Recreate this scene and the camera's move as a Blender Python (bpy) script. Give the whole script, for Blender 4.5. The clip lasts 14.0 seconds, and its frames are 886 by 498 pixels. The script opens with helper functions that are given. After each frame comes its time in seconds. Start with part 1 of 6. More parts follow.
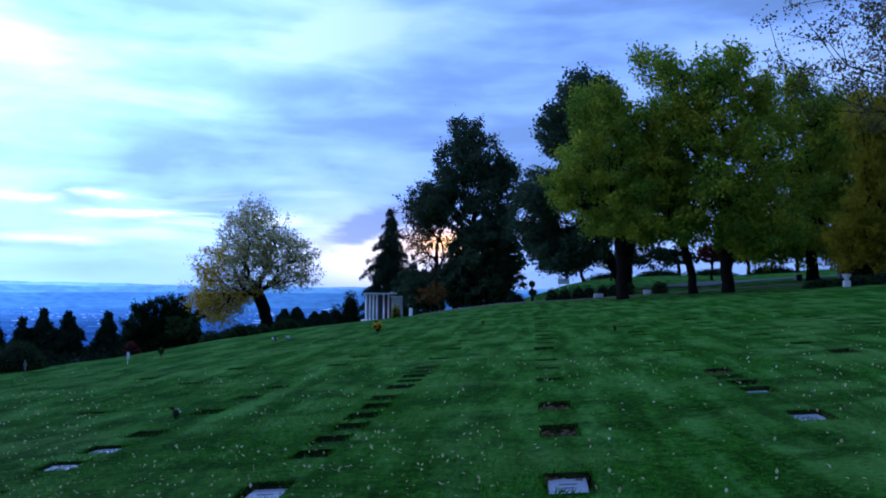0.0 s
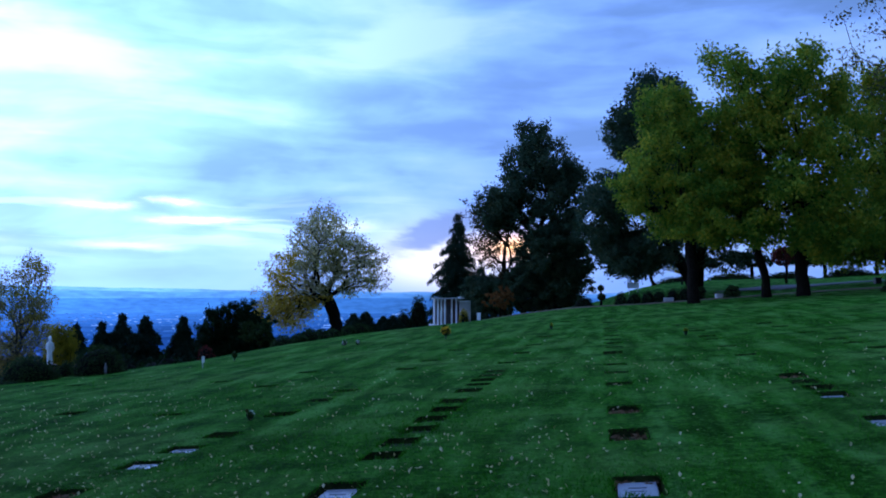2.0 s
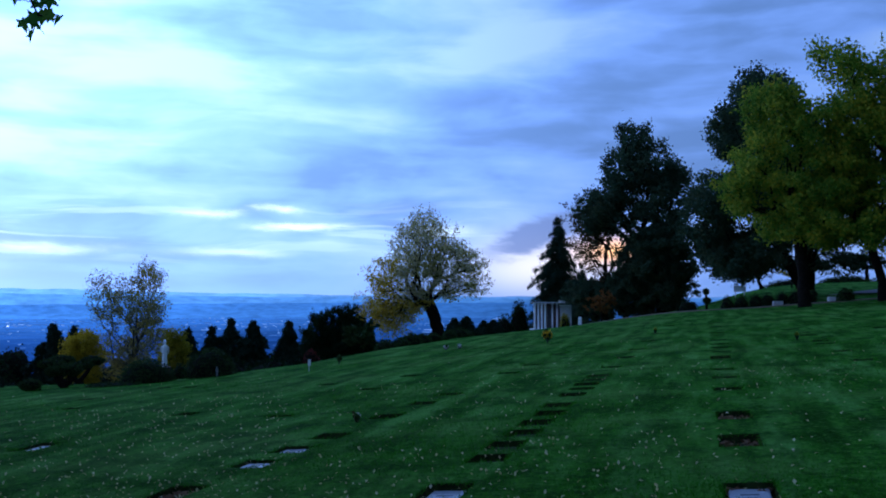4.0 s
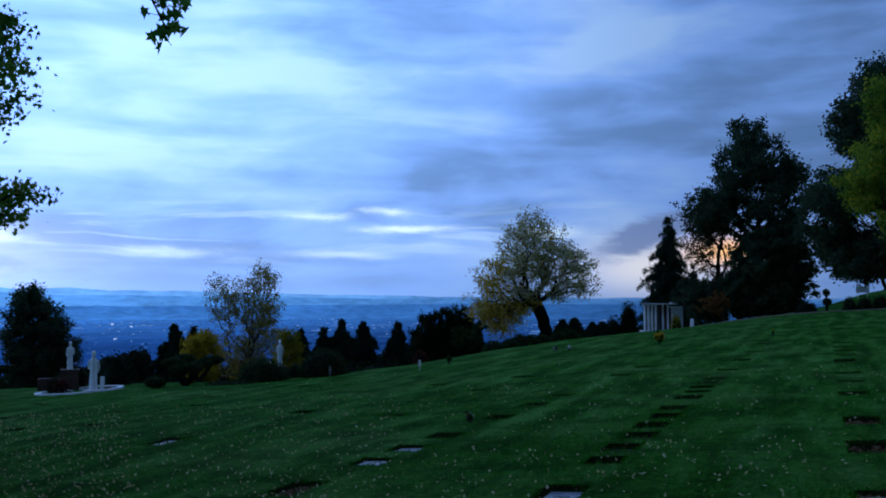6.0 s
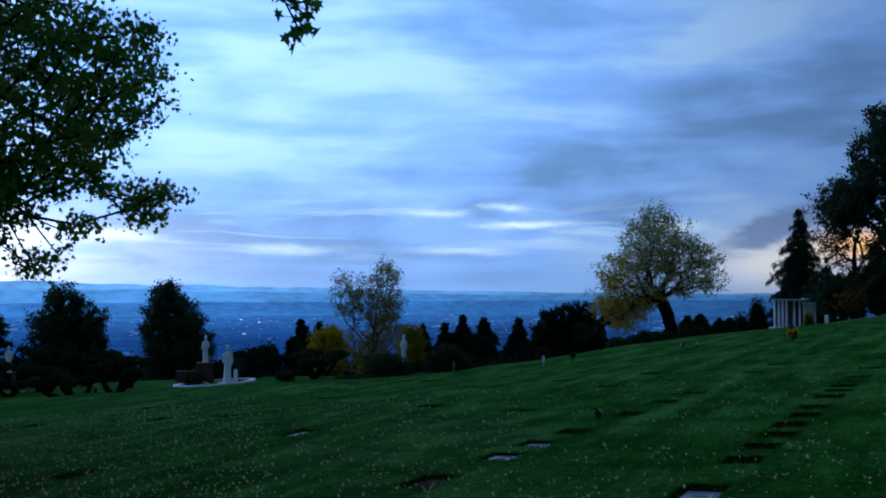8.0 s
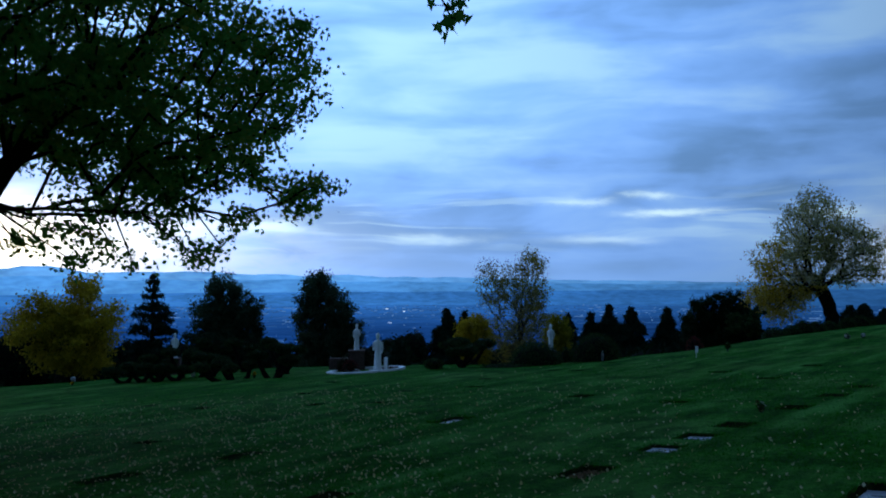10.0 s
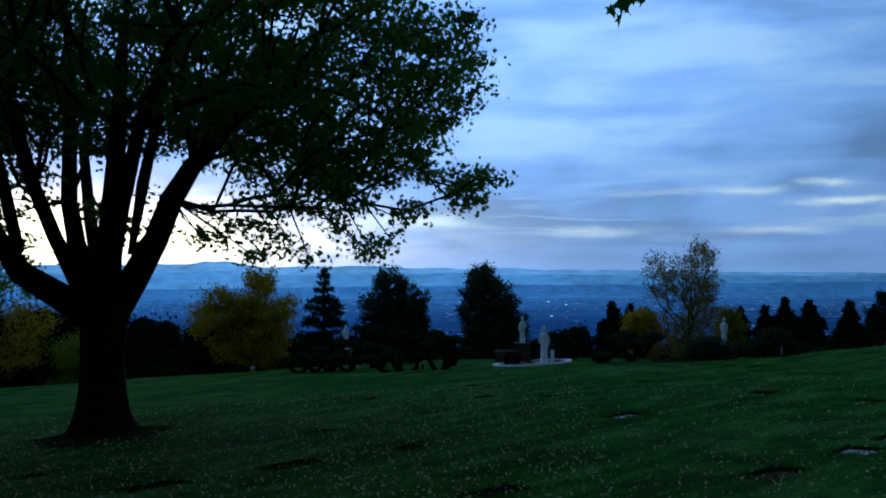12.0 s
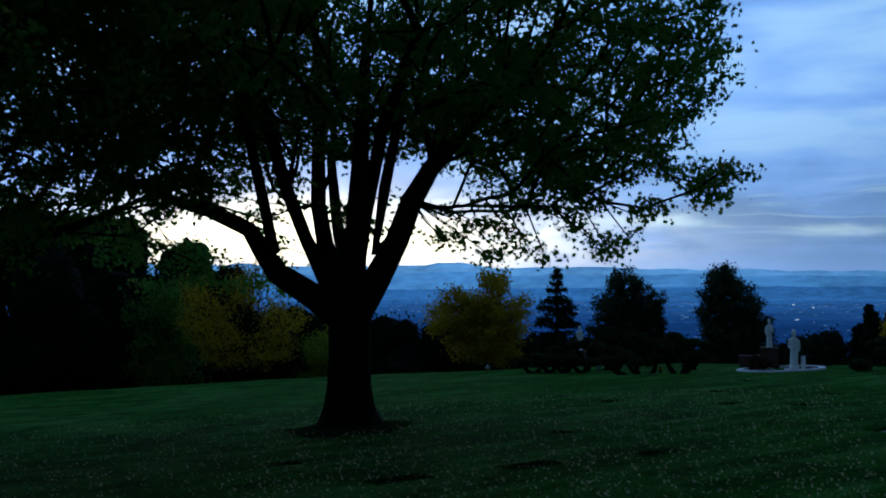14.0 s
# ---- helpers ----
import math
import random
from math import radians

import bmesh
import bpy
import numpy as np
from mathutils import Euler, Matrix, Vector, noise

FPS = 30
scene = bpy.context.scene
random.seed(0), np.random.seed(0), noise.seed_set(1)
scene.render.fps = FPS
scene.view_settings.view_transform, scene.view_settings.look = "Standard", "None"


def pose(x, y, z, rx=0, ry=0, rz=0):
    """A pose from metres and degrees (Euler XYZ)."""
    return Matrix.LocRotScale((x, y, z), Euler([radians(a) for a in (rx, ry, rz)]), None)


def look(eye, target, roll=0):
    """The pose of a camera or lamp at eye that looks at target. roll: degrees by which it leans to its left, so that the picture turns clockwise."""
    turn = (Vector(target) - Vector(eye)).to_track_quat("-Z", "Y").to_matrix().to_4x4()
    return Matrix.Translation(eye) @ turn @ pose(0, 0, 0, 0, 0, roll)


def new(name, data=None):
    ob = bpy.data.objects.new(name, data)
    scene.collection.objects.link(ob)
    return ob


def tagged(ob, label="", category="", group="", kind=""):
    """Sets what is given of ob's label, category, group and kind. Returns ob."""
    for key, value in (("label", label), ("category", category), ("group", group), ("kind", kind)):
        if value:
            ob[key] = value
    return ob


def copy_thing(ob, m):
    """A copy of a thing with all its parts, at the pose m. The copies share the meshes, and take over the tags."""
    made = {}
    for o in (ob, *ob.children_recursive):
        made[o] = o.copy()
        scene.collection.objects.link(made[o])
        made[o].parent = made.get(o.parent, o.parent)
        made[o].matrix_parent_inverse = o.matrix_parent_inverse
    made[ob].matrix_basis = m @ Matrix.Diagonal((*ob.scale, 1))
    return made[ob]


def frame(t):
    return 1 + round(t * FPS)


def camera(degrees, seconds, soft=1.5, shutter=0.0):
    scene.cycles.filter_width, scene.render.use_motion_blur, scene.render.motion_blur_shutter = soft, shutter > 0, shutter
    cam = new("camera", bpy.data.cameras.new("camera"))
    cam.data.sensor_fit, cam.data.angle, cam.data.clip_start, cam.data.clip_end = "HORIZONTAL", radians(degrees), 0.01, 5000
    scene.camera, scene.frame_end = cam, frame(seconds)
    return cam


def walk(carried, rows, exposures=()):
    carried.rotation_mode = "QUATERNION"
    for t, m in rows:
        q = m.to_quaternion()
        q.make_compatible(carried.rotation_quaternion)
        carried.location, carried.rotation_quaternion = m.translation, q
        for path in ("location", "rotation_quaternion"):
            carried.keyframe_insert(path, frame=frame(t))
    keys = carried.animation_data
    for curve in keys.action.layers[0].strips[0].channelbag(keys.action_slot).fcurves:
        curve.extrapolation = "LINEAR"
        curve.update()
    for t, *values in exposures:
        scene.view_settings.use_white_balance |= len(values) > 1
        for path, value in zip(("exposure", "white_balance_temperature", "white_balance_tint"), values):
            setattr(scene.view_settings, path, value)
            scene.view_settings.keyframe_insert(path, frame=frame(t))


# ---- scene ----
# ---- camera ----
cam = camera(50.85, 14.0, soft=1.95)
EYE = 1.62
ROWS = [
    (0.0, 0.000, 0.000, -0.000, 0.00, 2.64, 0.35),
    (0.5, 0.003, -0.023, -0.002, 0.71, 2.70, 0.29),
    (1.0, 0.004, -0.045, -0.004, 1.63, 2.77, 0.31),
    (1.5, 0.003, -0.066, -0.006, 2.60, 2.82, 0.26),
    (2.0, 0.000, -0.085, -0.008, 4.15, 2.91, 0.17),
    (2.5, -0.005, -0.102, -0.011, 5.67, 2.99, 0.10),
    (3.0, -0.013, -0.119, -0.013, 7.18, 3.06, 0.07),
    (5.5, -0.083, -0.177, -0.027, 15.07, 3.27, -0.02),
    (6.0, -0.103, -0.184, -0.030, 16.77, 3.27, 0.00),
    (6.5, -0.126, -0.190, -0.033, 18.53, 3.27, -0.02),
    (7.0, -0.151, -0.194, -0.037, 20.28, 3.24, 0.06),
    (7.5, -0.177, -0.197, -0.040, 22.02, 3.17, 0.07),
    (8.0, -0.206, -0.198, -0.044, 24.06, 3.03, -0.04),
    (10.5, -0.384, -0.182, -0.063, 35.14, 2.28, -0.20),
    (11.0, -0.426, -0.175, -0.068, 37.57, 2.18, -0.33),
    (11.5, -0.470, -0.166, -0.072, 40.10, 2.07, -0.36),
    (12.0, -0.516, -0.155, -0.076, 42.69, 2.02, -0.34),
    (12.5, -0.565, -0.143, -0.081, 45.36, 1.98, -0.35),
    (13.0, -0.615, -0.130, -0.086, 48.52, 1.98, -0.33),
    (13.5, -0.668, -0.115, -0.091, 52.34, 1.99, -0.23),
    (14.0, -0.723, -0.099, -0.096, 56.82, 2.14, -0.17),
]
EXPOSURES = [(0.0, 0.55, 6100, 25), (3.0, 0.31, 6000, 22), (5.5, -0.37, 6250, 16), (6.5, -0.56, 6450, 11), (8.0, -0.60, 6500, 6), (10.5, -0.82, 6550, 2), (14.0, -1.24, 6600, 0)]
walk(cam, [(t, pose(x, y, EYE + z, 90 + pitch, 0, yaw) @ pose(0, 0, 0, 0, 0, roll)) for t, x, y, z, yaw, pitch, roll in ROWS], EXPOSURES)


# ---- node helpers ----
class Nodes:
    """Short hand for building a node tree."""

    def __init__(self, tree):
        self.tree = tree

    def add(self, kind):
        return self.tree.nodes.new(kind)

    def put(self, socket, value):
        if isinstance(value, bpy.types.NodeSocket):
            self.tree.links.new(value, socket)
        else:
            socket.default_value = value

    def math(self, op, a, b=0.0, c=0.0, clamp=False):
        n = self.add("ShaderNodeMath")
        n.operation, n.use_clamp = op, clamp
        for s, v in zip(n.inputs, (a, b, c)):
            self.put(s, v)
        return n.outputs[0]

    def mix(self, fac, a, b, blend="MIX"):
        n = self.add("ShaderNodeMix")
        n.data_type, n.blend_type = "RGBA", blend
        self.put(n.inputs[0], fac)
        self.put(n.inputs[6], a)
        self.put(n.inputs[7], b)
        return n.outputs[2]

    def noise(self, vector, scale, detail=3.0, rough=0.5, distort=0.0):
        n = self.add("ShaderNodeTexNoise")
        if vector is not None:
            self.put(n.inputs["Vector"], vector)
        n.inputs["Scale"].default_value = scale
        n.inputs["Detail"].default_value = detail
        n.inputs["Roughness"].default_value = rough
        n.inputs["Distortion"].default_value = distort
        return n.outputs["Fac"]

    def smooth(self, x, lo, hi):
        n = self.add("ShaderNodeMapRange")
        n.interpolation_type = "SMOOTHSTEP"
        self.put(n.inputs[0], x)
        n.inputs[1].default_value, n.inputs[2].default_value = lo, hi
        return n.outputs[0]

    def xyz(self, x, y, z):
        n = self.add("ShaderNodeCombineXYZ")
        for s, v in zip(n.inputs, (x, y, z)):
            self.put(s, v)
        return n.outputs[0]

    def bell(self, x, mid, width):
        d = self.math("DIVIDE", self.math("SUBTRACT", x, mid), width)
        return self.math("EXPONENT", self.math("MULTIPLY", self.math("MULTIPLY", d, d), -1.0))


def rgb(r, g, b):
    return (r, g, b, 1.0)


# ---- sky ----
SUN_AZ, SUN_EL = -66.0, 4.0
world = bpy.data.worlds.new("dusk_sky")
scene.world = world
world.use_nodes = True
W = Nodes(world.node_tree)
world.node_tree.nodes.clear()
sky = W.add("ShaderNodeTexSky")
sky.sky_type, sky.sun_disc = "NISHITA", False
sky.sun_elevation, sky.sun_rotation = radians(SUN_EL), radians(SUN_AZ)
sep = W.add("ShaderNodeSeparateXYZ")
W.put(sep.inputs[0], W.add("ShaderNodeTexCoord").outputs["Generated"])
dx, dy, dz = sep.outputs
az = W.math("MULTIPLY", W.math("ARCTAN2", dx, dy), 57.2958)
el = W.math("MULTIPLY", W.math("ARCSINE", dz), 57.2958)
stir = W.xyz(W.math("MULTIPLY", az, 0.075), W.math("MULTIPLY", el, 0.26), 1.3)
wide_az = W.math("ADD", az, W.math("MULTIPLY", W.math("SUBTRACT", W.noise(stir, 1.0, 2.0, 0.45), 0.5), 7.0))
wide_el = W.math("ADD", el, W.math("MULTIPLY", W.math("SUBTRACT", W.noise(stir, 1.3, 2.0, 0.45), 0.5), 1.9))
flow = W.xyz(W.math("MULTIPLY", wide_az, 0.075), W.math("MULTIPLY", wide_el, 0.24), 3.7)
broad = W.noise(flow, 0.85, 2.0, 0.45)
bars = W.noise(flow, 2.3, 4.0, 0.50)
rolls = W.noise(W.xyz(W.math("MULTIPLY", wide_az, 0.030), W.math("MULTIPLY", wide_el, 0.42), 6.2), 1.5, 3.0, 0.5)
broad = W.math("ADD", broad, W.math("MULTIPLY", W.math("SUBTRACT", rolls, 0.5), 0.45))
light = W.smooth(W.math("ADD", W.math("MULTIPLY", broad, 0.62), W.math("MULTIPLY", bars, 0.38)), 0.26, 0.76)


def stroke(light, a_, e_, wa, we, amount):
    """One soft bank, or one thin place, in the cloud deck."""
    return W.math("ADD", light, W.math("MULTIPLY", W.math("MULTIPLY", W.bell(wide_az, a_, wa), W.bell(wide_el, e_, we)), amount))


for bank_ in ((-18, 13.5, 9, 3.2, 0.30), (-33, 13.0, 8, 2.2, 0.28), (-5, 15.5, 6, 2.5, 0.22), (-24, 9.5, 12, 1.5, 0.20), (-22, 7.2, 9, 1.2, -0.26), (-3, 8.6, 11, 2.8, -0.26),
              (14, 13, 9, 6, -0.10), (-9, 5.8, 12, 1.2, -0.15), (-39, 6.5, 8, 1.6, -0.15), (-34, 9.0, 7, 1.4, 0.15), (-47, 12, 8, 4, 0.12)):
    light = stroke(light, *bank_)
light = W.math("MINIMUM", W.math("MAXIMUM", light, 0.0), 1.0)
grey = W.mix(W.smooth(light, 0.0, 0.5), rgb(0.112, 0.250, 0.560), rgb(0.184, 0.388, 0.91))
cloud = W.mix(W.smooth(light, 0.36, 1.0), grey, rgb(0.315, 0.545, 0.96))
# broken light under the deck
strips = W.xyz(W.math("MULTIPLY", wide_az, 0.055), W.math("MULTIPLY", wide_el, 0.75), 9.1)
low = W.math("MULTIPLY", W.bell(wide_el, 4.1, 1.5), W.smooth(W.noise(strips, 2.0, 4.0, 0.5), 0.52, 0.66))
cloud = W.mix(W.math("MULTIPLY", low, 0.34), cloud, rgb(0.62, 0.88, 1.10))
torn_az = W.math("ADD", az, W.math("MULTIPLY", W.math("SUBTRACT", W.noise(flow, 4.0, 4.0, 0.6), 0.5), 5.0))
torn_el = W.math("ADD", el, W.math("MULTIPLY", W.math("SUBTRACT", W.noise(flow, 4.7, 4.0, 0.6), 0.5), 0.7))
gap = 0.0
for ga, ge, wa, we, amount in ((-20.3, 5.6, 1.3, 0.18, 0.7), (-24.1, 5.2, 1.4, 0.20, 0.5), (-19.3, 4.5, 2.2, 0.22, 0.9), (-33.5, 3.0, 2.8, 0.25, 0.4), (-43.5, 3.7, 2.4, 0.35, 0.6), (-10.2, 4.3, 1.6, 0.35, 0.8), (-23.0, 2.9, 3.0, 0.22, 0.4)):
    gap = W.math("ADD", gap, W.math("MULTIPLY", W.math("MULTIPLY", W.bell(torn_az, ga, wa), W.bell(torn_el, ge, we)), amount))
cloud = W.mix(W.math("MINIMUM", gap, 1.0), cloud, rgb(0.74, 0.98, 1.16))
haze = W.math("MULTIPLY", W.bell(el, 0.0, 2.2), 0.7)
cloud = W.mix(haze, cloud, rgb(0.160, 0.355, 0.79))
# the sun behind the clouds: a wide glow, and a rift beside the crest
rag = W.smooth(W.noise(flow, 2.6, 5.0, 0.6, 1.0), 0.30, 0.60)
glow = W.math("MULTIPLY", W.bell(az, -66.0, 12.5), W.bell(el, 2.6, 2.3))
glow = W.math("MULTIPLY", glow, W.math("ADD", 0.45, W.math("MULTIPLY", rag, 0.75)), clamp=True)
halo = W.math("MULTIPLY", W.math("MULTIPLY", W.bell(az, -62.0, 15.0), W.bell(el, 2.8, 1.9)), W.math("ADD", 0.24, W.math("MULTIPLY", rag, 0.42)))
cloud = W.mix(halo, cloud, rgb(0.84, 1.00, 1.16))
cloud = W.mix(glow, cloud, rgb(2.1, 1.86, 1.50))
rift = W.math("MULTIPLY", W.bell(az, -4.0, 4.4), W.bell(el, 2.1, 1.7))
cloud = W.mix(W.math("MULTIPLY", rift, 0.95, clamp=True), cloud, rgb(0.88, 0.92, 1.0))
ember = W.math("MULTIPLY", W.bell(az, 0.2, 2.2), W.bell(el, 3.0, 0.8))
cloud = W.mix(ember, cloud, rgb(1.7, 0.95, 0.42))
lump_az = W.math("ADD", az, W.math("MULTIPLY", W.math("SUBTRACT", W.noise(flow, 5.0, 4.0, 0.6), 0.5), 3.0))
lump_el = W.math("ADD", el, W.math("MULTIPLY", W.math("SUBTRACT", W.noise(flow, 6.0, 4.0, 0.6), 0.5), 1.6))
bank = W.math("MULTIPLY", W.bell(W.math("SUBTRACT", lump_el, W.math("MULTIPLY", W.math("ADD", lump_az, 6.0), 0.33)), 3.5, 1.0), W.bell(lump_az, -4.2, 3.2))
cloud = W.mix(W.math("MULTIPLY", W.smooth(bank, 0.10, 0.75), 0.9), cloud, rgb(0.145, 0.25, 0.54))
back = W.add("ShaderNodeBackground")
W.put(back.inputs[0], cloud)
# the evening sky dims away from the sunset
level = W.math("MULTIPLY", W.math("ADD", 1.0, W.math("MULTIPLY", W.bell(az, -72.0, 48.0), 2.10)), W.math("SUBTRACT", 1.0, W.math("MULTIPLY", W.smooth(el, 20.0, 50.0), 0.35)))
level = W.math("MULTIPLY", level, W.math("SUBTRACT", 1.0, W.math("MULTIPLY", W.smooth(W.math("ADD", W.math("MULTIPLY", dx, 0.906), W.math("MULTIPLY", dy, -0.423)), -0.35, 0.75), 0.32)))
level = W.math("MULTIPLY", level, W.math("SUBTRACT", 1.0, W.math("MULTIPLY", W.smooth(az, -24.0, 2.0), 0.21)))
level = W.math("MULTIPLY", level, W.math("ADD", 1.0, W.math("MULTIPLY", W.math("MULTIPLY", W.bell(az, -27.0, 22.0), W.smooth(el, 5.0, 12.0)), 0.22)))
W.put(back.inputs[1], level)
clear = W.add("ShaderNodeBackground")
W.put(clear.inputs[0], sky.outputs[0])
clear.inputs[1].default_value = 0.012
both = W.add("ShaderNodeAddShader")
W.put(both.inputs[0], back.outputs[0])
W.put(both.inputs[1], clear.outputs[0])
W.put(W.add("ShaderNodeOutputWorld").inputs[0], both.outputs[0])

sun_data = bpy.data.lights.new("sun", "SUN")
sun_data.energy, sun_data.angle, sun_data.color = 0.10, radians(14), (1.0, 0.85, 0.68)
sun = new("sun", sun_data)
a, e = radians(SUN_AZ), radians(SUN_EL)
sun.matrix_world = look((0, 0, 30), (-30 * math.sin(a) * math.cos(e), -30 * math.cos(a) * math.cos(e), 30 - 30 * math.sin(e)))


# ---- materials ----
def material(name, rough=0.8, spec=0.3):
    m = bpy.data.materials.new(name)
    m.use_nodes = True
    n = Nodes(m.node_tree)
    shader = m.node_tree.nodes["Principled BSDF"]
    shader.inputs["Roughness"].default_value = rough
    shader.inputs["Specular IOR Level"].default_value = spec
    return m, n, shader


def place(n):
    return n.add("ShaderNodeNewGeometry").outputs["Position"]


def bump(n, shader, height, strength=0.5, distance=0.02):
    b = n.add("ShaderNodeBump")
    b.inputs["Strength"].default_value, b.inputs["Distance"].default_value = strength, distance
    n.put(b.inputs["Height"], height)
    n.put(shader.inputs["Normal"], b.outputs[0])


def mottled(name, dark, bright, scale, rough=0.8, spec=0.3, relief=0.4, depth=0.01, stain=None):
    """A surface with grain and larger stains."""
    m, n, s = material(name, rough, spec)
    p = place(n)
    grain, wide = n.noise(p, scale, 5.0, 0.6), n.noise(p, scale * 0.13, 3.0, 0.5)
    c = n.mix(n.smooth(grain, 0.3, 0.7), rgb(*dark), rgb(*bright))
    c = n.mix(n.math("MULTIPLY", n.smooth(wide, 0.45, 0.7), 0.6), c, rgb(*(stain or dark)))
    n.put(s.inputs["Base Color"], c)
    bump(n, s, grain, relief, depth)
    return m


def leafy(name, colours, through_light=0.35, rough=0.55):
    """Leaves: each one takes its own shade from the row of colours."""
    m, n, s = material(name, rough, 0.03)
    ramp = n.add("ShaderNodeValToRGB")
    ramp.color_ramp.interpolation = "LINEAR"
    while len(ramp.color_ramp.elements) < len(colours):
        ramp.color_ramp.elements.new(0.5)
    for i, (e_, c_) in enumerate(zip(ramp.color_ramp.elements, colours)):
        e_.position, e_.color = i / (len(colours) - 1), rgb(*c_)
    geo = n.add("ShaderNodeNewGeometry")
    wide = n.noise(geo.outputs["Position"], 0.55, 2.0, 0.5)
    f = n.math("ADD", n.math("MULTIPLY", geo.outputs["Random Per Island"], 0.55), n.math("MULTIPLY", n.math("SUBTRACT", wide, 0.28), 1.05), clamp=True)
    n.put(ramp.inputs[0], f)
    n.put(s.inputs["Base Color"], ramp.outputs[0])
    t = n.add("ShaderNodeBsdfTranslucent")
    n.put(t.inputs[0], ramp.outputs[0])
    mixer = n.add("ShaderNodeMixShader")
    mixer.inputs[0].default_value = through_light
    n.put(mixer.inputs[1], s.outputs[0])
    n.put(mixer.inputs[2], t.outputs[0])
    n.put(m.node_tree.nodes["Material Output"].inputs[0], mixer.outputs[0])
    return m


ROW_TURN = radians(5.3)


def lawn_material():
    m, n, s = material("mown_grass", 0.95, 0.012)
    p = place(n)
    sp = n.add("ShaderNodeSeparateXYZ")
    n.put(sp.inputs[0], p)
    across = n.math("SUBTRACT", n.math("MULTIPLY", sp.outputs[0], math.cos(ROW_TURN)), n.math("MULTIPLY", sp.outputs[1], math.sin(ROW_TURN)))
    wob = n.math("MULTIPLY", n.noise(p, 0.25, 2.0), 0.9)
    stripe = n.math("SINE", n.math("MULTIPLY", n.math("ADD", across, wob), 2 * math.pi / 1.22))
    along = n.xyz(n.math("MULTIPLY", across, 2.2), n.math("MULTIPLY", sp.outputs[1], 0.35), 0.0)
    streak = n.noise(along, 1.0, 4.0, 0.6)
    grain = n.noise(p, 42.0, 4.0, 0.65)
    tuft = n.noise(p, 7.0, 4.0, 0.6)
    wide = n.noise(p, 0.35, 3.0, 0.55)
    c = n.mix(n.smooth(grain, 0.30, 0.70), rgb(0.009, 0.068, 0.003), rgb(0.038, 0.196, 0.013))
    c = n.mix(n.math("MULTIPLY", n.smooth(tuft, 0.44, 0.62), 0.80), c, rgb(0.004, 0.034, 0.002))
    c = n.mix(n.math("MULTIPLY", n.smooth(stripe, -0.6, 0.9), 0.32), c, rgb(0.042, 0.180, 0.018))
    c = n.mix(n.math("MULTIPLY", n.smooth(streak, 0.46, 0.70), 0.75), c, rgb(0.094, 0.270, 0.054))
    c = n.mix(n.math("MULTIPLY", n.smooth(wide, 0.46, 0.70), 0.70), c, rgb(0.090, 0.208, 0.042))
    patch = n.noise(p, 1.3, 4.0, 0.6)
    c = n.mix(n.math("MULTIPLY", n.smooth(patch, 0.47, 0.66), 0.75), c, rgb(0.005, 0.034, 0.002))
    c = n.mix(n.math("MULTIPLY", n.smooth(streak, 0.50, 0.32), 0.75), c, rgb(0.005, 0.036, 0.002))
    worn = n.noise(p, 17.0, 3.0, 0.6)
    c = n.mix(n.math("MULTIPLY", n.smooth(worn, 0.54, 0.70), 0.55), c, rgb(0.088, 0.270, 0.042))
    c = n.mix(n.math("MULTIPLY", n.smooth(worn, 0.46, 0.32), 0.60), c, rgb(0.004, 0.032, 0.002))
    n.put(s.inputs["Base Color"], c)
    bump(n, s, n.math("ADD", n.math("MULTIPLY", grain, 0.5), n.math("ADD", tuft, worn)), 0.9, 0.05)
    return m


def distance_material(name, dark, bright, haze_glow, amount, scale, near_haze_glow=None, span=(900.0, 3400.0)):
    """Far country, with the blue evening haze painted on as emission."""
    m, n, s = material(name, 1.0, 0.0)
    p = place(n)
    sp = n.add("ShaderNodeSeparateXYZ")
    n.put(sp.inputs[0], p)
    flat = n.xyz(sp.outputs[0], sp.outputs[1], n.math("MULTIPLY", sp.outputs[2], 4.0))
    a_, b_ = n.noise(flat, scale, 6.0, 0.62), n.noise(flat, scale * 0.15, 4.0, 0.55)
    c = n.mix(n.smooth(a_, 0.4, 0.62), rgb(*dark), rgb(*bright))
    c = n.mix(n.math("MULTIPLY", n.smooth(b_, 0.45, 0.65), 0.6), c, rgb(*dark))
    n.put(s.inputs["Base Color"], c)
    tone = rgb(*haze_glow)
    if near_haze_glow is not None:
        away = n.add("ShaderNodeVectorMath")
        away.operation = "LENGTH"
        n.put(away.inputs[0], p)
        tone = n.mix(n.smooth(away.outputs["Value"], *span), rgb(*near_haze_glow), rgb(*haze_glow))
    # the painted haze is made brighter towards the low sun
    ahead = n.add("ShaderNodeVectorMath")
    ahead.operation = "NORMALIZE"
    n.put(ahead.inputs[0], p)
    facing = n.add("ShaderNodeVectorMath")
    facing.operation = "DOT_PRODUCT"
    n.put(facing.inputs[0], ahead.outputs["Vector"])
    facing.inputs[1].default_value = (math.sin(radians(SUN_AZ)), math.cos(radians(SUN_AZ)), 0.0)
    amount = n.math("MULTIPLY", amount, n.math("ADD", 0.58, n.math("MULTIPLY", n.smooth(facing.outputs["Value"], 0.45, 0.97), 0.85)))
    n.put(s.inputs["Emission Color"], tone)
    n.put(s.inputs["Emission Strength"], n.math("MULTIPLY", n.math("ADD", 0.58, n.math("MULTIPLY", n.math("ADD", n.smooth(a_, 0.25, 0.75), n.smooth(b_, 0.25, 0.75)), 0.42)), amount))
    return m


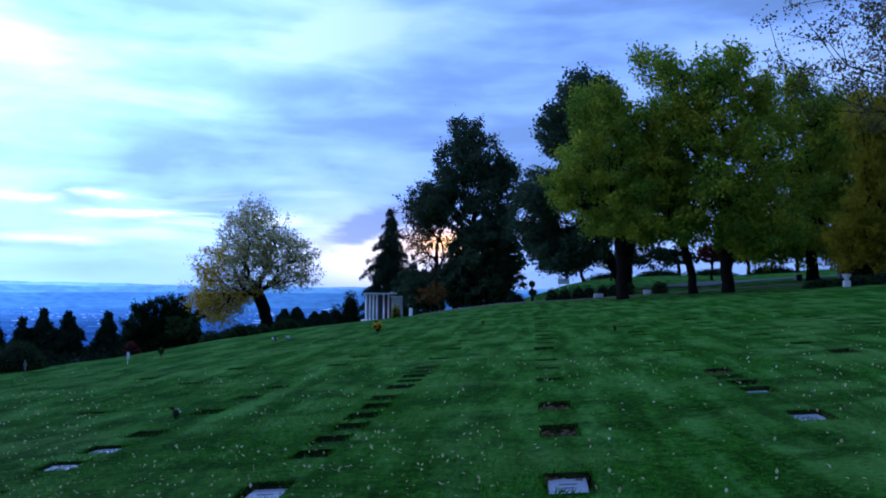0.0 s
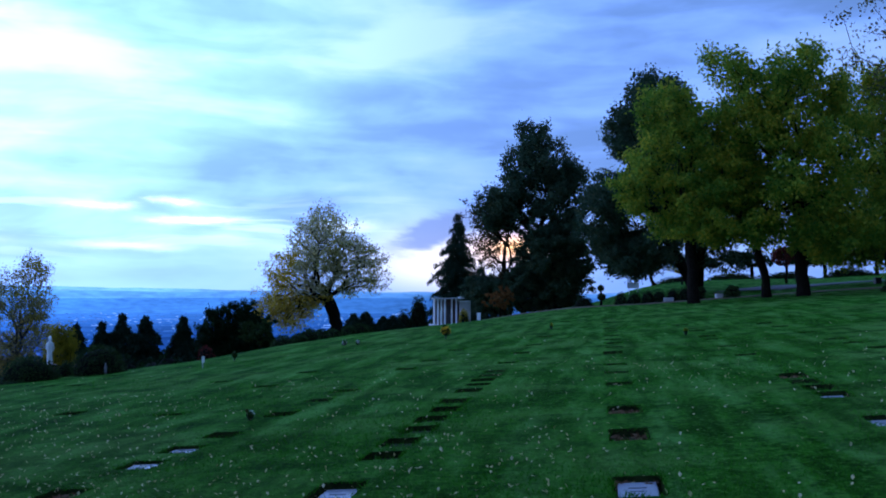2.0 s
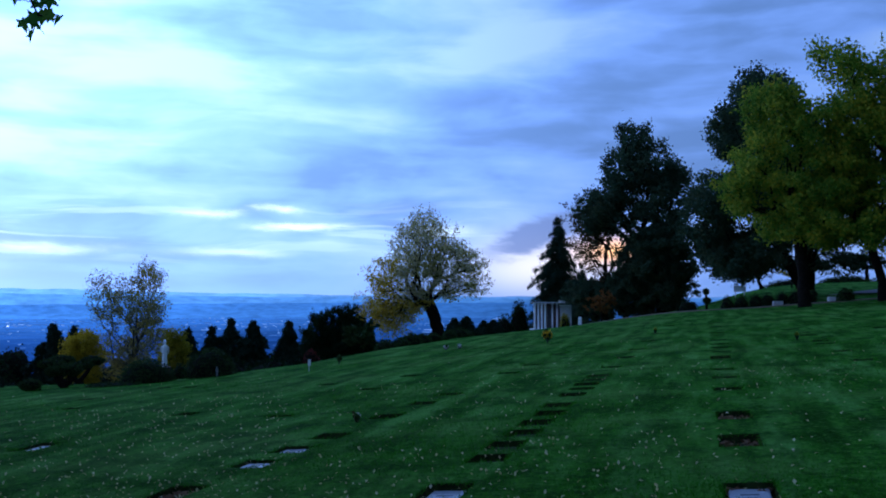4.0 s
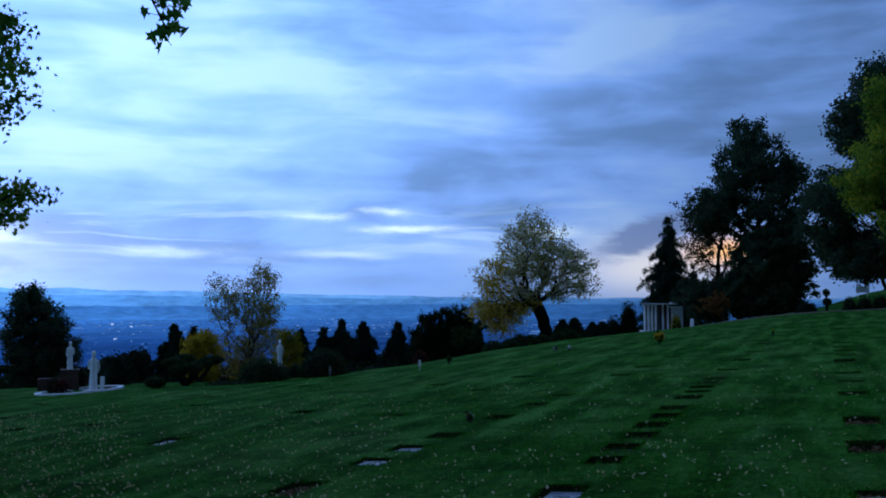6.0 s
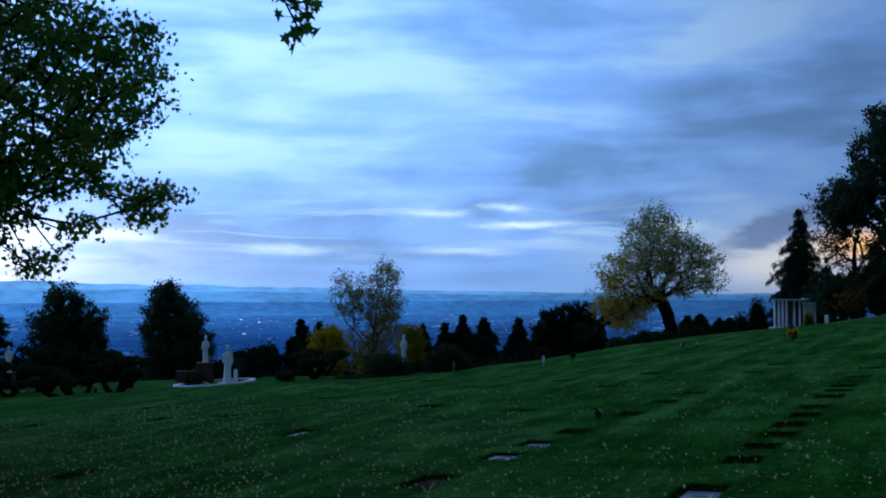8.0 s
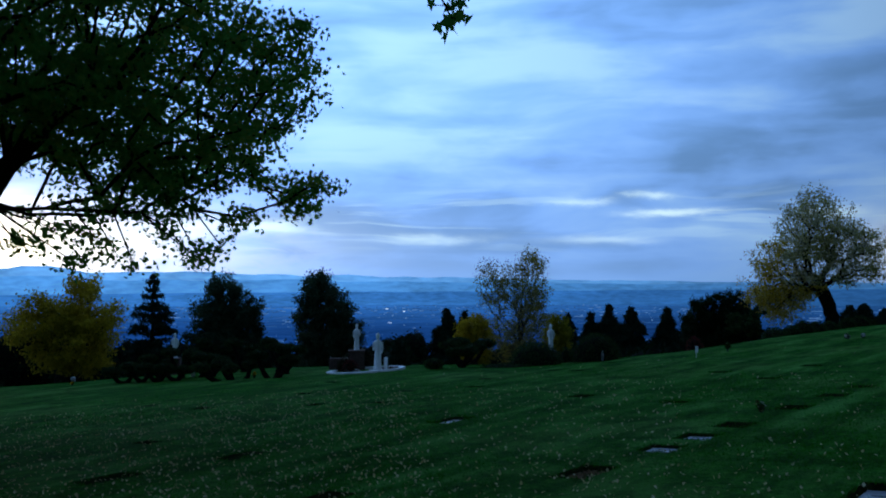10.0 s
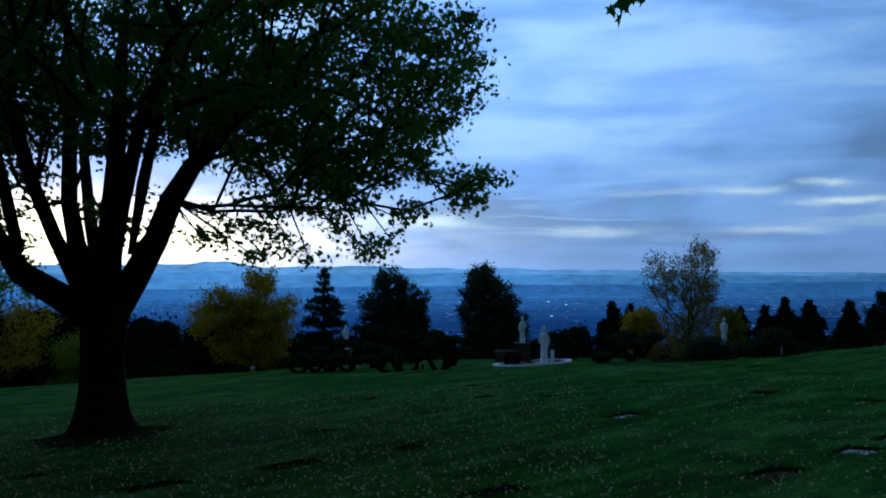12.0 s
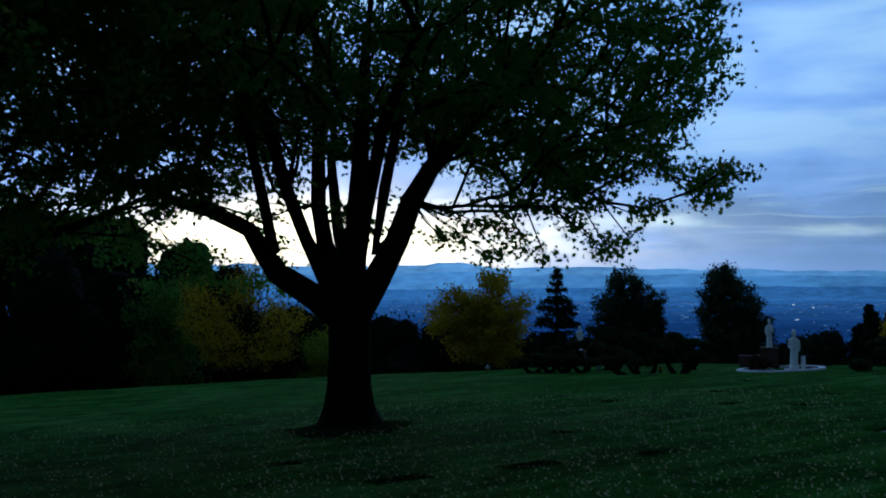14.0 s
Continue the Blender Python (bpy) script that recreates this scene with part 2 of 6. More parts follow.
LAWN = lawn_material()
SCRUB = mottled("rough_hillside", (0.012, 0.022, 0.010), (0.035, 0.045, 0.020), 1.2, 0.9, 0.1, 0.8, 0.1)
# the valley's blue haze is painted in as a glow, darker nearby
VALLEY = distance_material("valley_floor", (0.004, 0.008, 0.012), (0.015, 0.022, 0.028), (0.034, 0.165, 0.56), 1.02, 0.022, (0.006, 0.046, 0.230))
SOIL = mottled("overgrown_soil", (0.012, 0.020, 0.007), (0.034, 0.048, 0.014), 14.0, 1.0, 0.0, 0.8, 0.01)
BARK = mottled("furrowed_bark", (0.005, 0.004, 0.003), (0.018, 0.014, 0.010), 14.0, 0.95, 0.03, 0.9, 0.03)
BARK_GREY = mottled("grey_bark", (0.035, 0.030, 0.025), (0.085, 0.075, 0.062), 14.0, 0.9, 0.2, 0.7, 0.02)
STONE_WHITE = mottled("white_carved_stone", (0.78, 0.78, 0.77), (0.90, 0.90, 0.89), 9.0, 0.6, 0.4, 0.2, 0.005, (0.5, 0.5, 0.48))
GRANITE = mottled("polished_grey_granite", (0.16, 0.17, 0.19), (0.36, 0.37, 0.40), 60.0, 0.28, 0.5, 0.08, 0.002, (0.22, 0.22, 0.24))
BRONZE = mottled("mossy_bronze", (0.012, 0.018, 0.007), (0.034, 0.052, 0.016), 16.0, 0.9, 0.05, 0.15, 0.002)
CONCRETE = mottled("pale_concrete", (0.40, 0.39, 0.37), (0.60, 0.59, 0.56), 12.0, 0.85, 0.2, 0.3, 0.004, (0.30, 0.29, 0.27))
BRICK = mottled("brown_brick", (0.065, 0.038, 0.030), (0.125, 0.075, 0.058), 22.0, 0.9, 0.2, 0.4, 0.005)
ASPHALT = mottled("worn_asphalt", (0.035, 0.036, 0.038), (0.075, 0.076, 0.08), 30.0, 0.8, 0.3, 0.4, 0.006)
DARK_METAL = mottled("dark_painted_metal", (0.012, 0.013, 0.013), (0.03, 0.031, 0.03), 25.0, 0.5, 0.5, 0.1, 0.002)
DRY_EARTH = mottled("bare_brown_earth", (0.07, 0.055, 0.035), (0.15, 0.12, 0.075), 8.0, 0.95, 0.1, 0.6, 0.02)
WHITE_PLASTIC = mottled("white_plastic", (0.62, 0.62, 0.60), (0.78, 0.78, 0.76), 30.0, 0.5, 0.4, 0.05, 0.002)
GREEN_PLASTIC = mottled("dark_green_plastic", (0.01, 0.025, 0.012), (0.02, 0.045, 0.02), 30.0, 0.5, 0.4, 0.05, 0.002)

LEAF_MAPLE = leafy("maple_leaves", [(0.038, 0.120, 0.022), (0.070, 0.205, 0.032), (0.115, 0.225, 0.034), (0.26, 0.23, 0.028)], 0.52)
LEAF_GREEN = leafy("green_turning_leaves", [(0.050, 0.125, 0.016), (0.115, 0.215, 0.022), (0.26, 0.29, 0.024), (0.48, 0.36, 0.026)], 0.5)
LEAF_DARK = leafy("dark_green_leaves", [(0.005, 0.016, 0.006), (0.009, 0.027, 0.009), (0.018, 0.040, 0.012)])
LEAF_RUSSET = leafy("dark_russet_leaves", [(0.022, 0.036, 0.018), (0.05, 0.045, 0.020), (0.12, 0.055, 0.022)])
LEAF_GOLD = leafy("golden_autumn_leaves", [(0.36, 0.21, 0.016), (0.48, 0.30, 0.022), (0.42, 0.31, 0.05), (0.54, 0.29, 0.018)], 0.5)
LEAF_OLIVE = leafy("yellow_olive_leaves", [(0.16, 0.16, 0.012), (0.29, 0.24, 0.018), (0.42, 0.29, 0.02)], 0.45)
LEAF_PALE = leafy("pale_thin_leaves", [(0.34, 0.32, 0.22), (0.44, 0.40, 0.24), (0.34, 0.31, 0.08), (0.42, 0.32, 0.05)], 0.55)
LEAF_BRIGHT = leafy("bright_yellow_leaves", [(0.28, 0.21, 0.014), (0.46, 0.32, 0.020), (0.60, 0.39, 0.024)], 0.45)
LEAF_TAN = leafy("tan_thin_leaves", [(0.12, 0.11, 0.06), (0.22, 0.19, 0.07), (0.30, 0.25, 0.05), (0.34, 0.26, 0.03)], 0.4)
LEAF_YELLOW = leafy("golden_olive_leaves", [(0.19, 0.15, 0.012), (0.40, 0.28, 0.018), (0.58, 0.39, 0.024)], 0.45)
# near-black bodies within the foliage: its inner shade put into the colour
SHADED_CORE = mottled("shaded_inner_core", (0.004, 0.005, 0.003), (0.010, 0.011, 0.006), 6.0, 0.95, 0.05, 0.3, 0.01)
LEAF_THIN = leafy("thin_dull_leaves", [(0.04, 0.05, 0.03), (0.10, 0.09, 0.04), (0.24, 0.17, 0.04)], 0.4)
LEAF_SLATE = leafy("slate_green_leaves", [(0.020, 0.046, 0.024), (0.038, 0.070, 0.036), (0.074, 0.090, 0.040)], 0.35)
LEAF_RED = leafy("dark_red_leaves", [(0.05, 0.010, 0.010), (0.10, 0.020, 0.016), (0.13, 0.040, 0.02)])
ENGRAVED = mottled("engraved_granite", (0.08, 0.085, 0.095), (0.14, 0.145, 0.16), 60.0, 0.6, 0.3, 0.1, 0.002)
LEAF_BROWN = leafy("orange_brown_leaves", [(0.12, 0.055, 0.02), (0.20, 0.085, 0.025), (0.17, 0.10, 0.03)])
LEAF_PINK = leafy("dusky_pink_leaves", [(0.10, 0.04, 0.035), (0.17, 0.07, 0.06), (0.12, 0.08, 0.05)])
LEAF_BOX = leafy("clipped_evergreen", [(0.012, 0.030, 0.009), (0.024, 0.052, 0.014), (0.046, 0.076, 0.022)], 0.15)
NEEDLES = leafy("dark_needles", [(0.007, 0.020, 0.012), (0.013, 0.032, 0.017), (0.022, 0.044, 0.022)], 0.1)
FALLEN = leafy("fallen_leaves", [(0.38, 0.32, 0.12), (0.56, 0.49, 0.23), (0.68, 0.62, 0.38), (0.34, 0.20, 0.06)], 0.2)
FALLEN_BROWN = leafy("brown_fallen_leaves", [(0.10, 0.05, 0.025), (0.19, 0.10, 0.05), (0.28, 0.18, 0.10)], 0.2)
PETAL_YELLOW = leafy("yellow_petals", [(0.70, 0.36, 0.02), (0.80, 0.48, 0.03), (0.75, 0.30, 0.02)], 0.2)
PETAL_WHITE = leafy("white_petals", [(0.6, 0.6, 0.6), (0.8, 0.8, 0.78)], 0.2)
BLADES = leafy("grass_blades", [(0.007, 0.080, 0.002), (0.026, 0.180, 0.007), (0.058, 0.235, 0.022)], 0.2)


# ---- mesh helpers ----
def mesh_of(name, verts, faces, mats, smooth=False, slots=None, core=None):
    """A mesh from an array of points and one or more arrays of equal-sided faces; core is the material of its triangles."""
    me = bpy.data.meshes.new(name)
    groups = faces if isinstance(faces, list) else [faces]
    groups = [np.asarray(g, dtype=np.int32) for g in groups if len(g)]
    verts = np.asarray(verts, dtype=np.float32)
    me.vertices.add(len(verts))
    me.vertices.foreach_set("co", verts.ravel())
    loops = np.concatenate([g.ravel() for g in groups])
    totals = np.concatenate([np.full(len(g), g.shape[1]) for g in groups])
    me.loops.add(len(loops))
    me.loops.foreach_set("vertex_index", loops)
    me.polygons.add(len(totals))
    me.polygons.foreach_set("loop_start", np.concatenate([[0], np.cumsum(totals)[:-1]]).astype(np.int32))
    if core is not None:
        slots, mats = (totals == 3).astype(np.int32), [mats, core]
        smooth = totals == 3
    if slots is not None:
        me.polygons.foreach_set("material_index", np.asarray(slots, dtype=np.int32))
    me.polygons.foreach_set("use_smooth", np.broadcast_to(np.asarray(smooth, dtype=bool), totals.shape))
    for m in mats if isinstance(mats, (list, tuple)) else [mats]:
        me.materials.append(m)
    me.update(calc_edges=True)
    me.validate()
    return me


def part(name, me, parent=None, label="", mat=None):
    """Links a mesh or bmesh as one object, under a thing or a part."""
    if isinstance(me, bmesh.types.BMesh):
        data = bpy.data.meshes.new(name)
        me.to_mesh(data)
        me.free()
        data.materials.append(mat)
        me = data
    ob = new(name, me)
    if parent is not None:
        ob.parent = parent
    if label:
        tagged(ob, label)
    return ob


def thing(name, xyz, label, category, group="", turn=0.0):
    ob = new(name)
    ob.empty_display_size = 0.2
    ob.matrix_world = pose(*xyz, 0, 0, turn)
    return tagged(ob, label, category, group)


def lump(verts_faces):
    """Joins several (points, faces) into one, faces of like size together."""
    vs, fs, k = [], {}, 0
    for v, f in verts_faces:
        f = np.asarray(f)
        vs.append(np.asarray(v, dtype=float))
        fs.setdefault(f.shape[1], []).append(f + k)
        k += len(v)
    return np.concatenate(vs), [np.concatenate(g) for g in fs.values()]


def tubes(a, b, ra, rb, sides=6):
    """A tapered tube from each point of a to its partner in b."""
    a, b = np.asarray(a, float), np.asarray(b, float)
    d = b - a
    d /= np.linalg.norm(d, axis=1, keepdims=True) + 1e-9
    ref = np.where(np.abs(d[:, 2:3]) < 0.9, [[0, 0, 1.0]], [[1.0, 0, 0]])
    u = np.cross(d, ref)
    u /= np.linalg.norm(u, axis=1, keepdims=True)
    w = np.cross(d, u)
    ang = np.linspace(0, 2 * np.pi, sides, endpoint=False)
    ring = u[:, None] * np.cos(ang)[None, :, None] + w[:, None] * np.sin(ang)[None, :, None]
    va, vb = a[:, None] + ring * np.asarray(ra)[:, None, None], b[:, None] + ring * np.asarray(rb)[:, None, None]
    v = np.concatenate([va, vb], axis=1).reshape(-1, 3)
    i = np.arange(sides)
    f = np.stack([i, (i + 1) % sides, sides + (i + 1) % sides, sides + i], 1)
    f = (f[None] + (np.arange(len(a)) * 2 * sides)[:, None, None]).reshape(-1, 4)
    return v, f


MAPLE_LEAF = np.array([(0, -0.5), (0.16, -0.26), (0.46, -0.30), (0.34, -0.05), (0.52, 0.20), (0.22, 0.16), (0, 0.56), (-0.22, 0.16), (-0.52, 0.20), (-0.34, -0.05), (-0.46, -0.30), (-0.16, -0.26)])
OVAL_LEAF = np.array([(0, -0.5), (0.34, -0.05), (0.0, 0.5), (-0.34, -0.05)])
BLADE_LEAF = np.array([(-0.09, -0.5), (0.09, -0.5), (0.0, 0.5)])
FAN_LEAF = np.array([(0, -0.5), (0.42, -0.12), (0.26, 0.42), (-0.22, 0.46), (-0.45, -0.05)])


def leaves(rng, centres, size, shape, droop=0.0, up=0.0, vary=0.35):
    """One flat leaf at each centre, turned at random; droop hangs the tips, up lays them level."""
    n = len(centres)
    tip = rng.normal(size=(n, 3))
    tip[:, 2] -= droop * 2
    tip /= np.linalg.norm(tip, axis=1, keepdims=True)
    nor = rng.normal(size=(n, 3))
    nor[:, 2] += up * 2
    side = np.cross(tip, nor)
    side /= np.linalg.norm(side, axis=1, keepdims=True) + 1e-9
    s = size * (1 + vary * rng.uniform(-1, 1, n))
    v = centres[:, None] + (side[:, None] * shape[None, :, 0:1] + tip[:, None] * shape[None, :, 1:2]) * s[:, None, None]
    # a fold along the midrib gives each leaf some depth
    fold = np.cross(side, tip)
    v = v + fold[:, None] * (np.abs(shape[None, :, 0:1]) * 0.35) * s[:, None, None]
    k = len(shape)
    f = (np.arange(k)[None] + (np.arange(n) * k)[:, None])
    return v.reshape(-1, 3), f


# ---- lie of the land ----
EDGE_AZ = [-180, -120, -100, -78, -55, -48, -42, -36, -30, -24, -19, -15, -11, -7, -4.5, 0, 4, 10, 30, 120, 180]
EDGE_R = [120, 70, 46, 39.5, 35, 36, 36, 33, 29.5, 28.5, 32, 39, 49, 61, 90, 96, 112, 120, 130, 140, 120]
SAG_AZ = [-44, -36, -30, -25, -20, -16, -12, -8, -4, 0, 4, 8, 13, 20]
SAG = [0, 0.0048, 0.0090, 0.0088, 0.0100, 0.0115, 0.0105, 0.0078, 0.0072, 0.0050, 0.0030, 0.0040, 0.0020, 0]
RISE_AZ = [4, 5.4, 7.5, 8.8, 10.9, 14.2, 17.4, 20.5, 23, 25, 35, 50]
RISE = [0, 0.0040, 0.0118, 0.0135, 0.0115, 0.0050, -0.0025, -0.0045, -0.0055, -0.0075, -0.0075, 0]
FLOOR = -62.0


def land(x, y):
    """The height of the ground: an even slope, rounding over into the hillside and then the valley."""
    x, y = np.asarray(x, float), np.asarray(y, float)
    s = np.maximum(0, y - 1.6 * x - 36)
    k = np.clip((y - 18) / 24, 0, 1)
    near = 0.07 * np.clip(x, -120, 120) + 0.018 * np.clip(y, -120, 140) - 0.0007 * np.minimum(s, 90) ** 2 * k * k * (3 - 2 * k)
    r = np.hypot(x, y)
    edge = np.interp(np.degrees(np.arctan2(x, y)), EDGE_AZ, EDGE_R)
    reach = np.minimum(edge, 52)
    near = near - r * np.interp(np.degrees(np.arctan2(x, y)), SAG_AZ, SAG) * np.clip((r - 12) / (reach - 12), 0, 1) ** 3
    k = np.clip((r - 50) / 35, 0, 1)
    near = near + r * np.interp(np.degrees(np.arctan2(x, y)), RISE_AZ, RISE) * k * k * (3 - 2 * k)
    d = np.maximum(0, r - edge)
    fall = 0.34 * d * d / (d + 6)
    z = near - fall
    return np.where(z < FLOOR, FLOOR, z)


def ground(x, y):
    return float(land(x, y))


def along_row(s, v):
    """A place s metres up the rows of graves and v metres across them."""
    return s * math.sin(ROW_TURN) + v * math.cos(ROW_TURN), s * math.cos(ROW_TURN) - v * math.sin(ROW_TURN)


# ---- the ground: one sheet, with a sunk bed for every grave marker ----
ROW_LINES = {0: (0.285, 0.002), -1: (-2.376, 0.0354), 1: (3.048, -0.0254), 2: (5.70, -0.050), 3: (8.65, -0.066), -2: (-5.30, 0.085), -3: (-6.60, 0.040), -4: (-10.6, 0.190), -5: (-12.3, 0.05)}


def row_at(k, s):
    a_, b_ = ROW_LINES.get(k, (0.3 + 2.45 * k, -0.02 * k))
    return round((a_ + b_ * s) * 20) / 20


ROW_PLACES = {
    0: [7.2, 9.36, 11.06, 13.8, 15.37, 16.73, 18.98, 20.43, 21.75, 22.95, 24.32, 26.46, 27.84, 31.07, 34.2],
    -1: [7.3, 8.82, 9.6, 10.43, 11.17, 11.95, 12.67, 13.74, 14.43, 15.08, 15.75, 16.5, 18.27, 20.33, 22.84, 25.67, 28.77, 33.9],
    1: [9.66, 11.61, 12.3, 12.97, 13.76, 17.22, 19.27, 21.44, 22.3, 24.2, 25.26, 27.38],
    -2: [7.4, 8.8, 9.62, 10.51, 12.15, 13.59, 14.72, 18.07, 19.85, 22.4],
    2: [15.34, 17.18, 18.63, 19.73, 21.8, 24.46, 25.99],
    3: [20.57, 22.17, 23.24, 24.13, 26.96],
    -3: [5.67, 12.7, 16.1, 18.3],
    -4: [4.1, 5.6, 7.2, 10.5, 13.3, 17.4],
    -5: [3.6, 7.7, 12.4, 15.1, 18.9],
}
PALE = {(0, 7.2), (-1, 7.3), (1, 9.66), (1, 11.61), (-2, 8.8), (-2, 9.62), (-4, 10.5)}
LITTERED = {(0, 7.2), (0, 9.36), (0, 11.06), (-2, 7.4), (1, 13.76), (0, 18.98), (2, 15.34)}
rng_rows = np.random.default_rng(5)
for k in (-6, -7, -8, 4, 5):
    ROW_PLACES[k] = [round(float(s), 2) for s in np.arange(7.0 if k < 0 else 20, 27 if k > -6 else 22, 2.35) + rng_rows.uniform(-0.5, 0.5) if rng_rows.random() < 0.5]
MARKERS = []
for k, places in ROW_PLACES.items():
    for i, s in enumerate(places):
        gaps = [abs(s - o) for o in places if o != s]
        grown = 0.34 if k == -2 and 8 < s < 10 else 0.58 if (k, s) in PALE | LITTERED else (rng_rows.uniform(0.34, 0.46) if s < 13 else rng_rows.uniform(0.20, 0.34)) if k > -3 else rng_rows.uniform(0.50, 0.62) if k > -5 and s < 8 else rng_rows.uniform(0.16, 0.30)
        MARKERS.append((k, s, row_at(k, s), min([grown] + [g - 0.22 for g in gaps])))

s_lines = {float(v) for v in np.arange(-30, 52, 1.0)} | {float(v) for v in np.arange(52, 150, 2.5)}
v_lines = {float(v) for v in np.arange(-60, 60, 1.25)}
for base, lines, signs in ((150, s_lines, (1,)), (-30, s_lines, (-1,)), (60, v_lines, (1, -1))):
    for sign in signs:
        d = 3.0
        pos = float(base) * (sign if base == 60 else 1)
        while abs(pos) < 4900:
            pos += sign * d
            d *= 1.16
            lines.add(round(pos, 1))
RIM, BED = 0.045, 0.03
for k, s, v, long in MARKERS:
    for e_ in (RIM, BED):
        s_lines |= {round(s - long / 2 - e_, 3), round(s + long / 2 + e_, 3)}
        v_lines |= {round(v - 0.153 - e_, 3), round(v + 0.153 + e_, 3)}
S, V = np.array(sorted(s_lines)), np.array(sorted(v_lines))
SS, VV = np.meshgrid(S, V, indexing="ij")
GX, GY = SS * math.sin(ROW_TURN) + VV * math.cos(ROW_TURN), SS * math.cos(ROW_TURN) - VV * math.sin(ROW_TURN)
GZ = land(GX, GY)
GZ += np.where(np.hypot(GX, GY) < 60, 0.03 * np.sin(GX * 0.9 + 1.3 * np.sin(GY * 0.31)) * np.sin(GY * 0.7 + 0.5), 0) * 0.6
SC, VC = (S[1:] + S[:-1]) / 2, (V[1:] + V[:-1]) / 2
SLOT = np.zeros((len(SC), len(VC)), dtype=np.int32)
CX, CY = SC[:, None] * math.sin(ROW_TURN) + VC[None] * math.cos(ROW_TURN), SC[:, None] * math.cos(ROW_TURN) - VC[None] * math.sin(ROW_TURN)
CR, CA = np.hypot(CX, CY), np.degrees(np.arctan2(CX, CY))
SLOT[CR > np.interp(CA, EDGE_AZ, EDGE_R) + 2.0] = 1
SLOT[CR > 420] = 2
for k, s, v, long in MARKERS:
    h, w = long / 2, 0.153
    inside = (np.abs(SS - s) <= h + BED + 1e-4) & (np.abs(VV - v) <= w + BED + 1e-4)
    GZ[inside] -= 0.085 if k > -3 and s < 16 else 0.05
    SLOT[np.ix_(np.abs(SC - s) <= h + RIM, np.abs(VC - v) <= w + RIM)] = 3
idx = np.arange(GX.size).reshape(GX.shape)
quads = np.stack([idx[:-1, :-1], idx[:-1, 1:], idx[1:, 1:], idx[1:, :-1]], -1).reshape(-1, 4)[:, ::-1]
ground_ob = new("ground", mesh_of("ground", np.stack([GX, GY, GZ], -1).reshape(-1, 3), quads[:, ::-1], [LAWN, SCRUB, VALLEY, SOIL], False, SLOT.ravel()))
tagged(ground_ob, "sloping mown green lawn falling to a wooded hillside and wide valley", "ground", kind="structure")


# ---- far hills ----
def ridge(name, dist, top, rough, seed, mat, label):
    """A long line of hills round the valley."""
    n = 260
    a_ = np.radians(np.linspace(-125, 60, n))
    h = np.array([noise.fractal(Vector((math.degrees(t_) * rough + seed, seed * 1.7, 0.0)), 0.7, 2.1, 6) for t_ in a_])
    lean = np.interp(np.degrees(a_), [-125, -75, -58, -45, -30, -20, 0, 60], [1.25, 1.25, 1.32, 0.95, 0.72, 0.45, 0.25, 0.2])
    z = top * lean * (1 + 0.22 * h)
    rows_ = []
    for f, hz in ((1.0, 0.0), (1.02, 0.35), (1.035, 0.75), (1.045, 1.0), (1.06, 0.8)):
        rows_.append(np.stack([np.sin(a_) * dist * f, np.cos(a_) * dist * f, FLOOR - 1 + (z - FLOOR) * hz], -1))
    v = np.concatenate(rows_)
    i = np.arange(n - 1)
    f_ = np.concatenate([np.stack([i + r * n, i + 1 + r * n, i + 1 + (r + 1) * n, i + (r + 1) * n], -1) for r in range(4)])
    return tagged(new(name, mesh_of(name, v, f_, mat, True)), label, "hills", kind="structure")


# each line of hills carries its haze as a blue emission
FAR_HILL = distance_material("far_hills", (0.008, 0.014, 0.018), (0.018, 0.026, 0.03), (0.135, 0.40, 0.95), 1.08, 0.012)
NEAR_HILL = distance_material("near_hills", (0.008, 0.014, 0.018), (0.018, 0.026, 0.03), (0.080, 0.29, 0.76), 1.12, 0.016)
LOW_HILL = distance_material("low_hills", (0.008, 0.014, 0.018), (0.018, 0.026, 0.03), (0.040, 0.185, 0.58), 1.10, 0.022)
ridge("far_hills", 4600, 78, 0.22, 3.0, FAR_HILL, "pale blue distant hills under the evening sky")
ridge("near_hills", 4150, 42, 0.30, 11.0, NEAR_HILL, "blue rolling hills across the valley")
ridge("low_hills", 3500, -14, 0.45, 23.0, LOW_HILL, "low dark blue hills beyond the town")


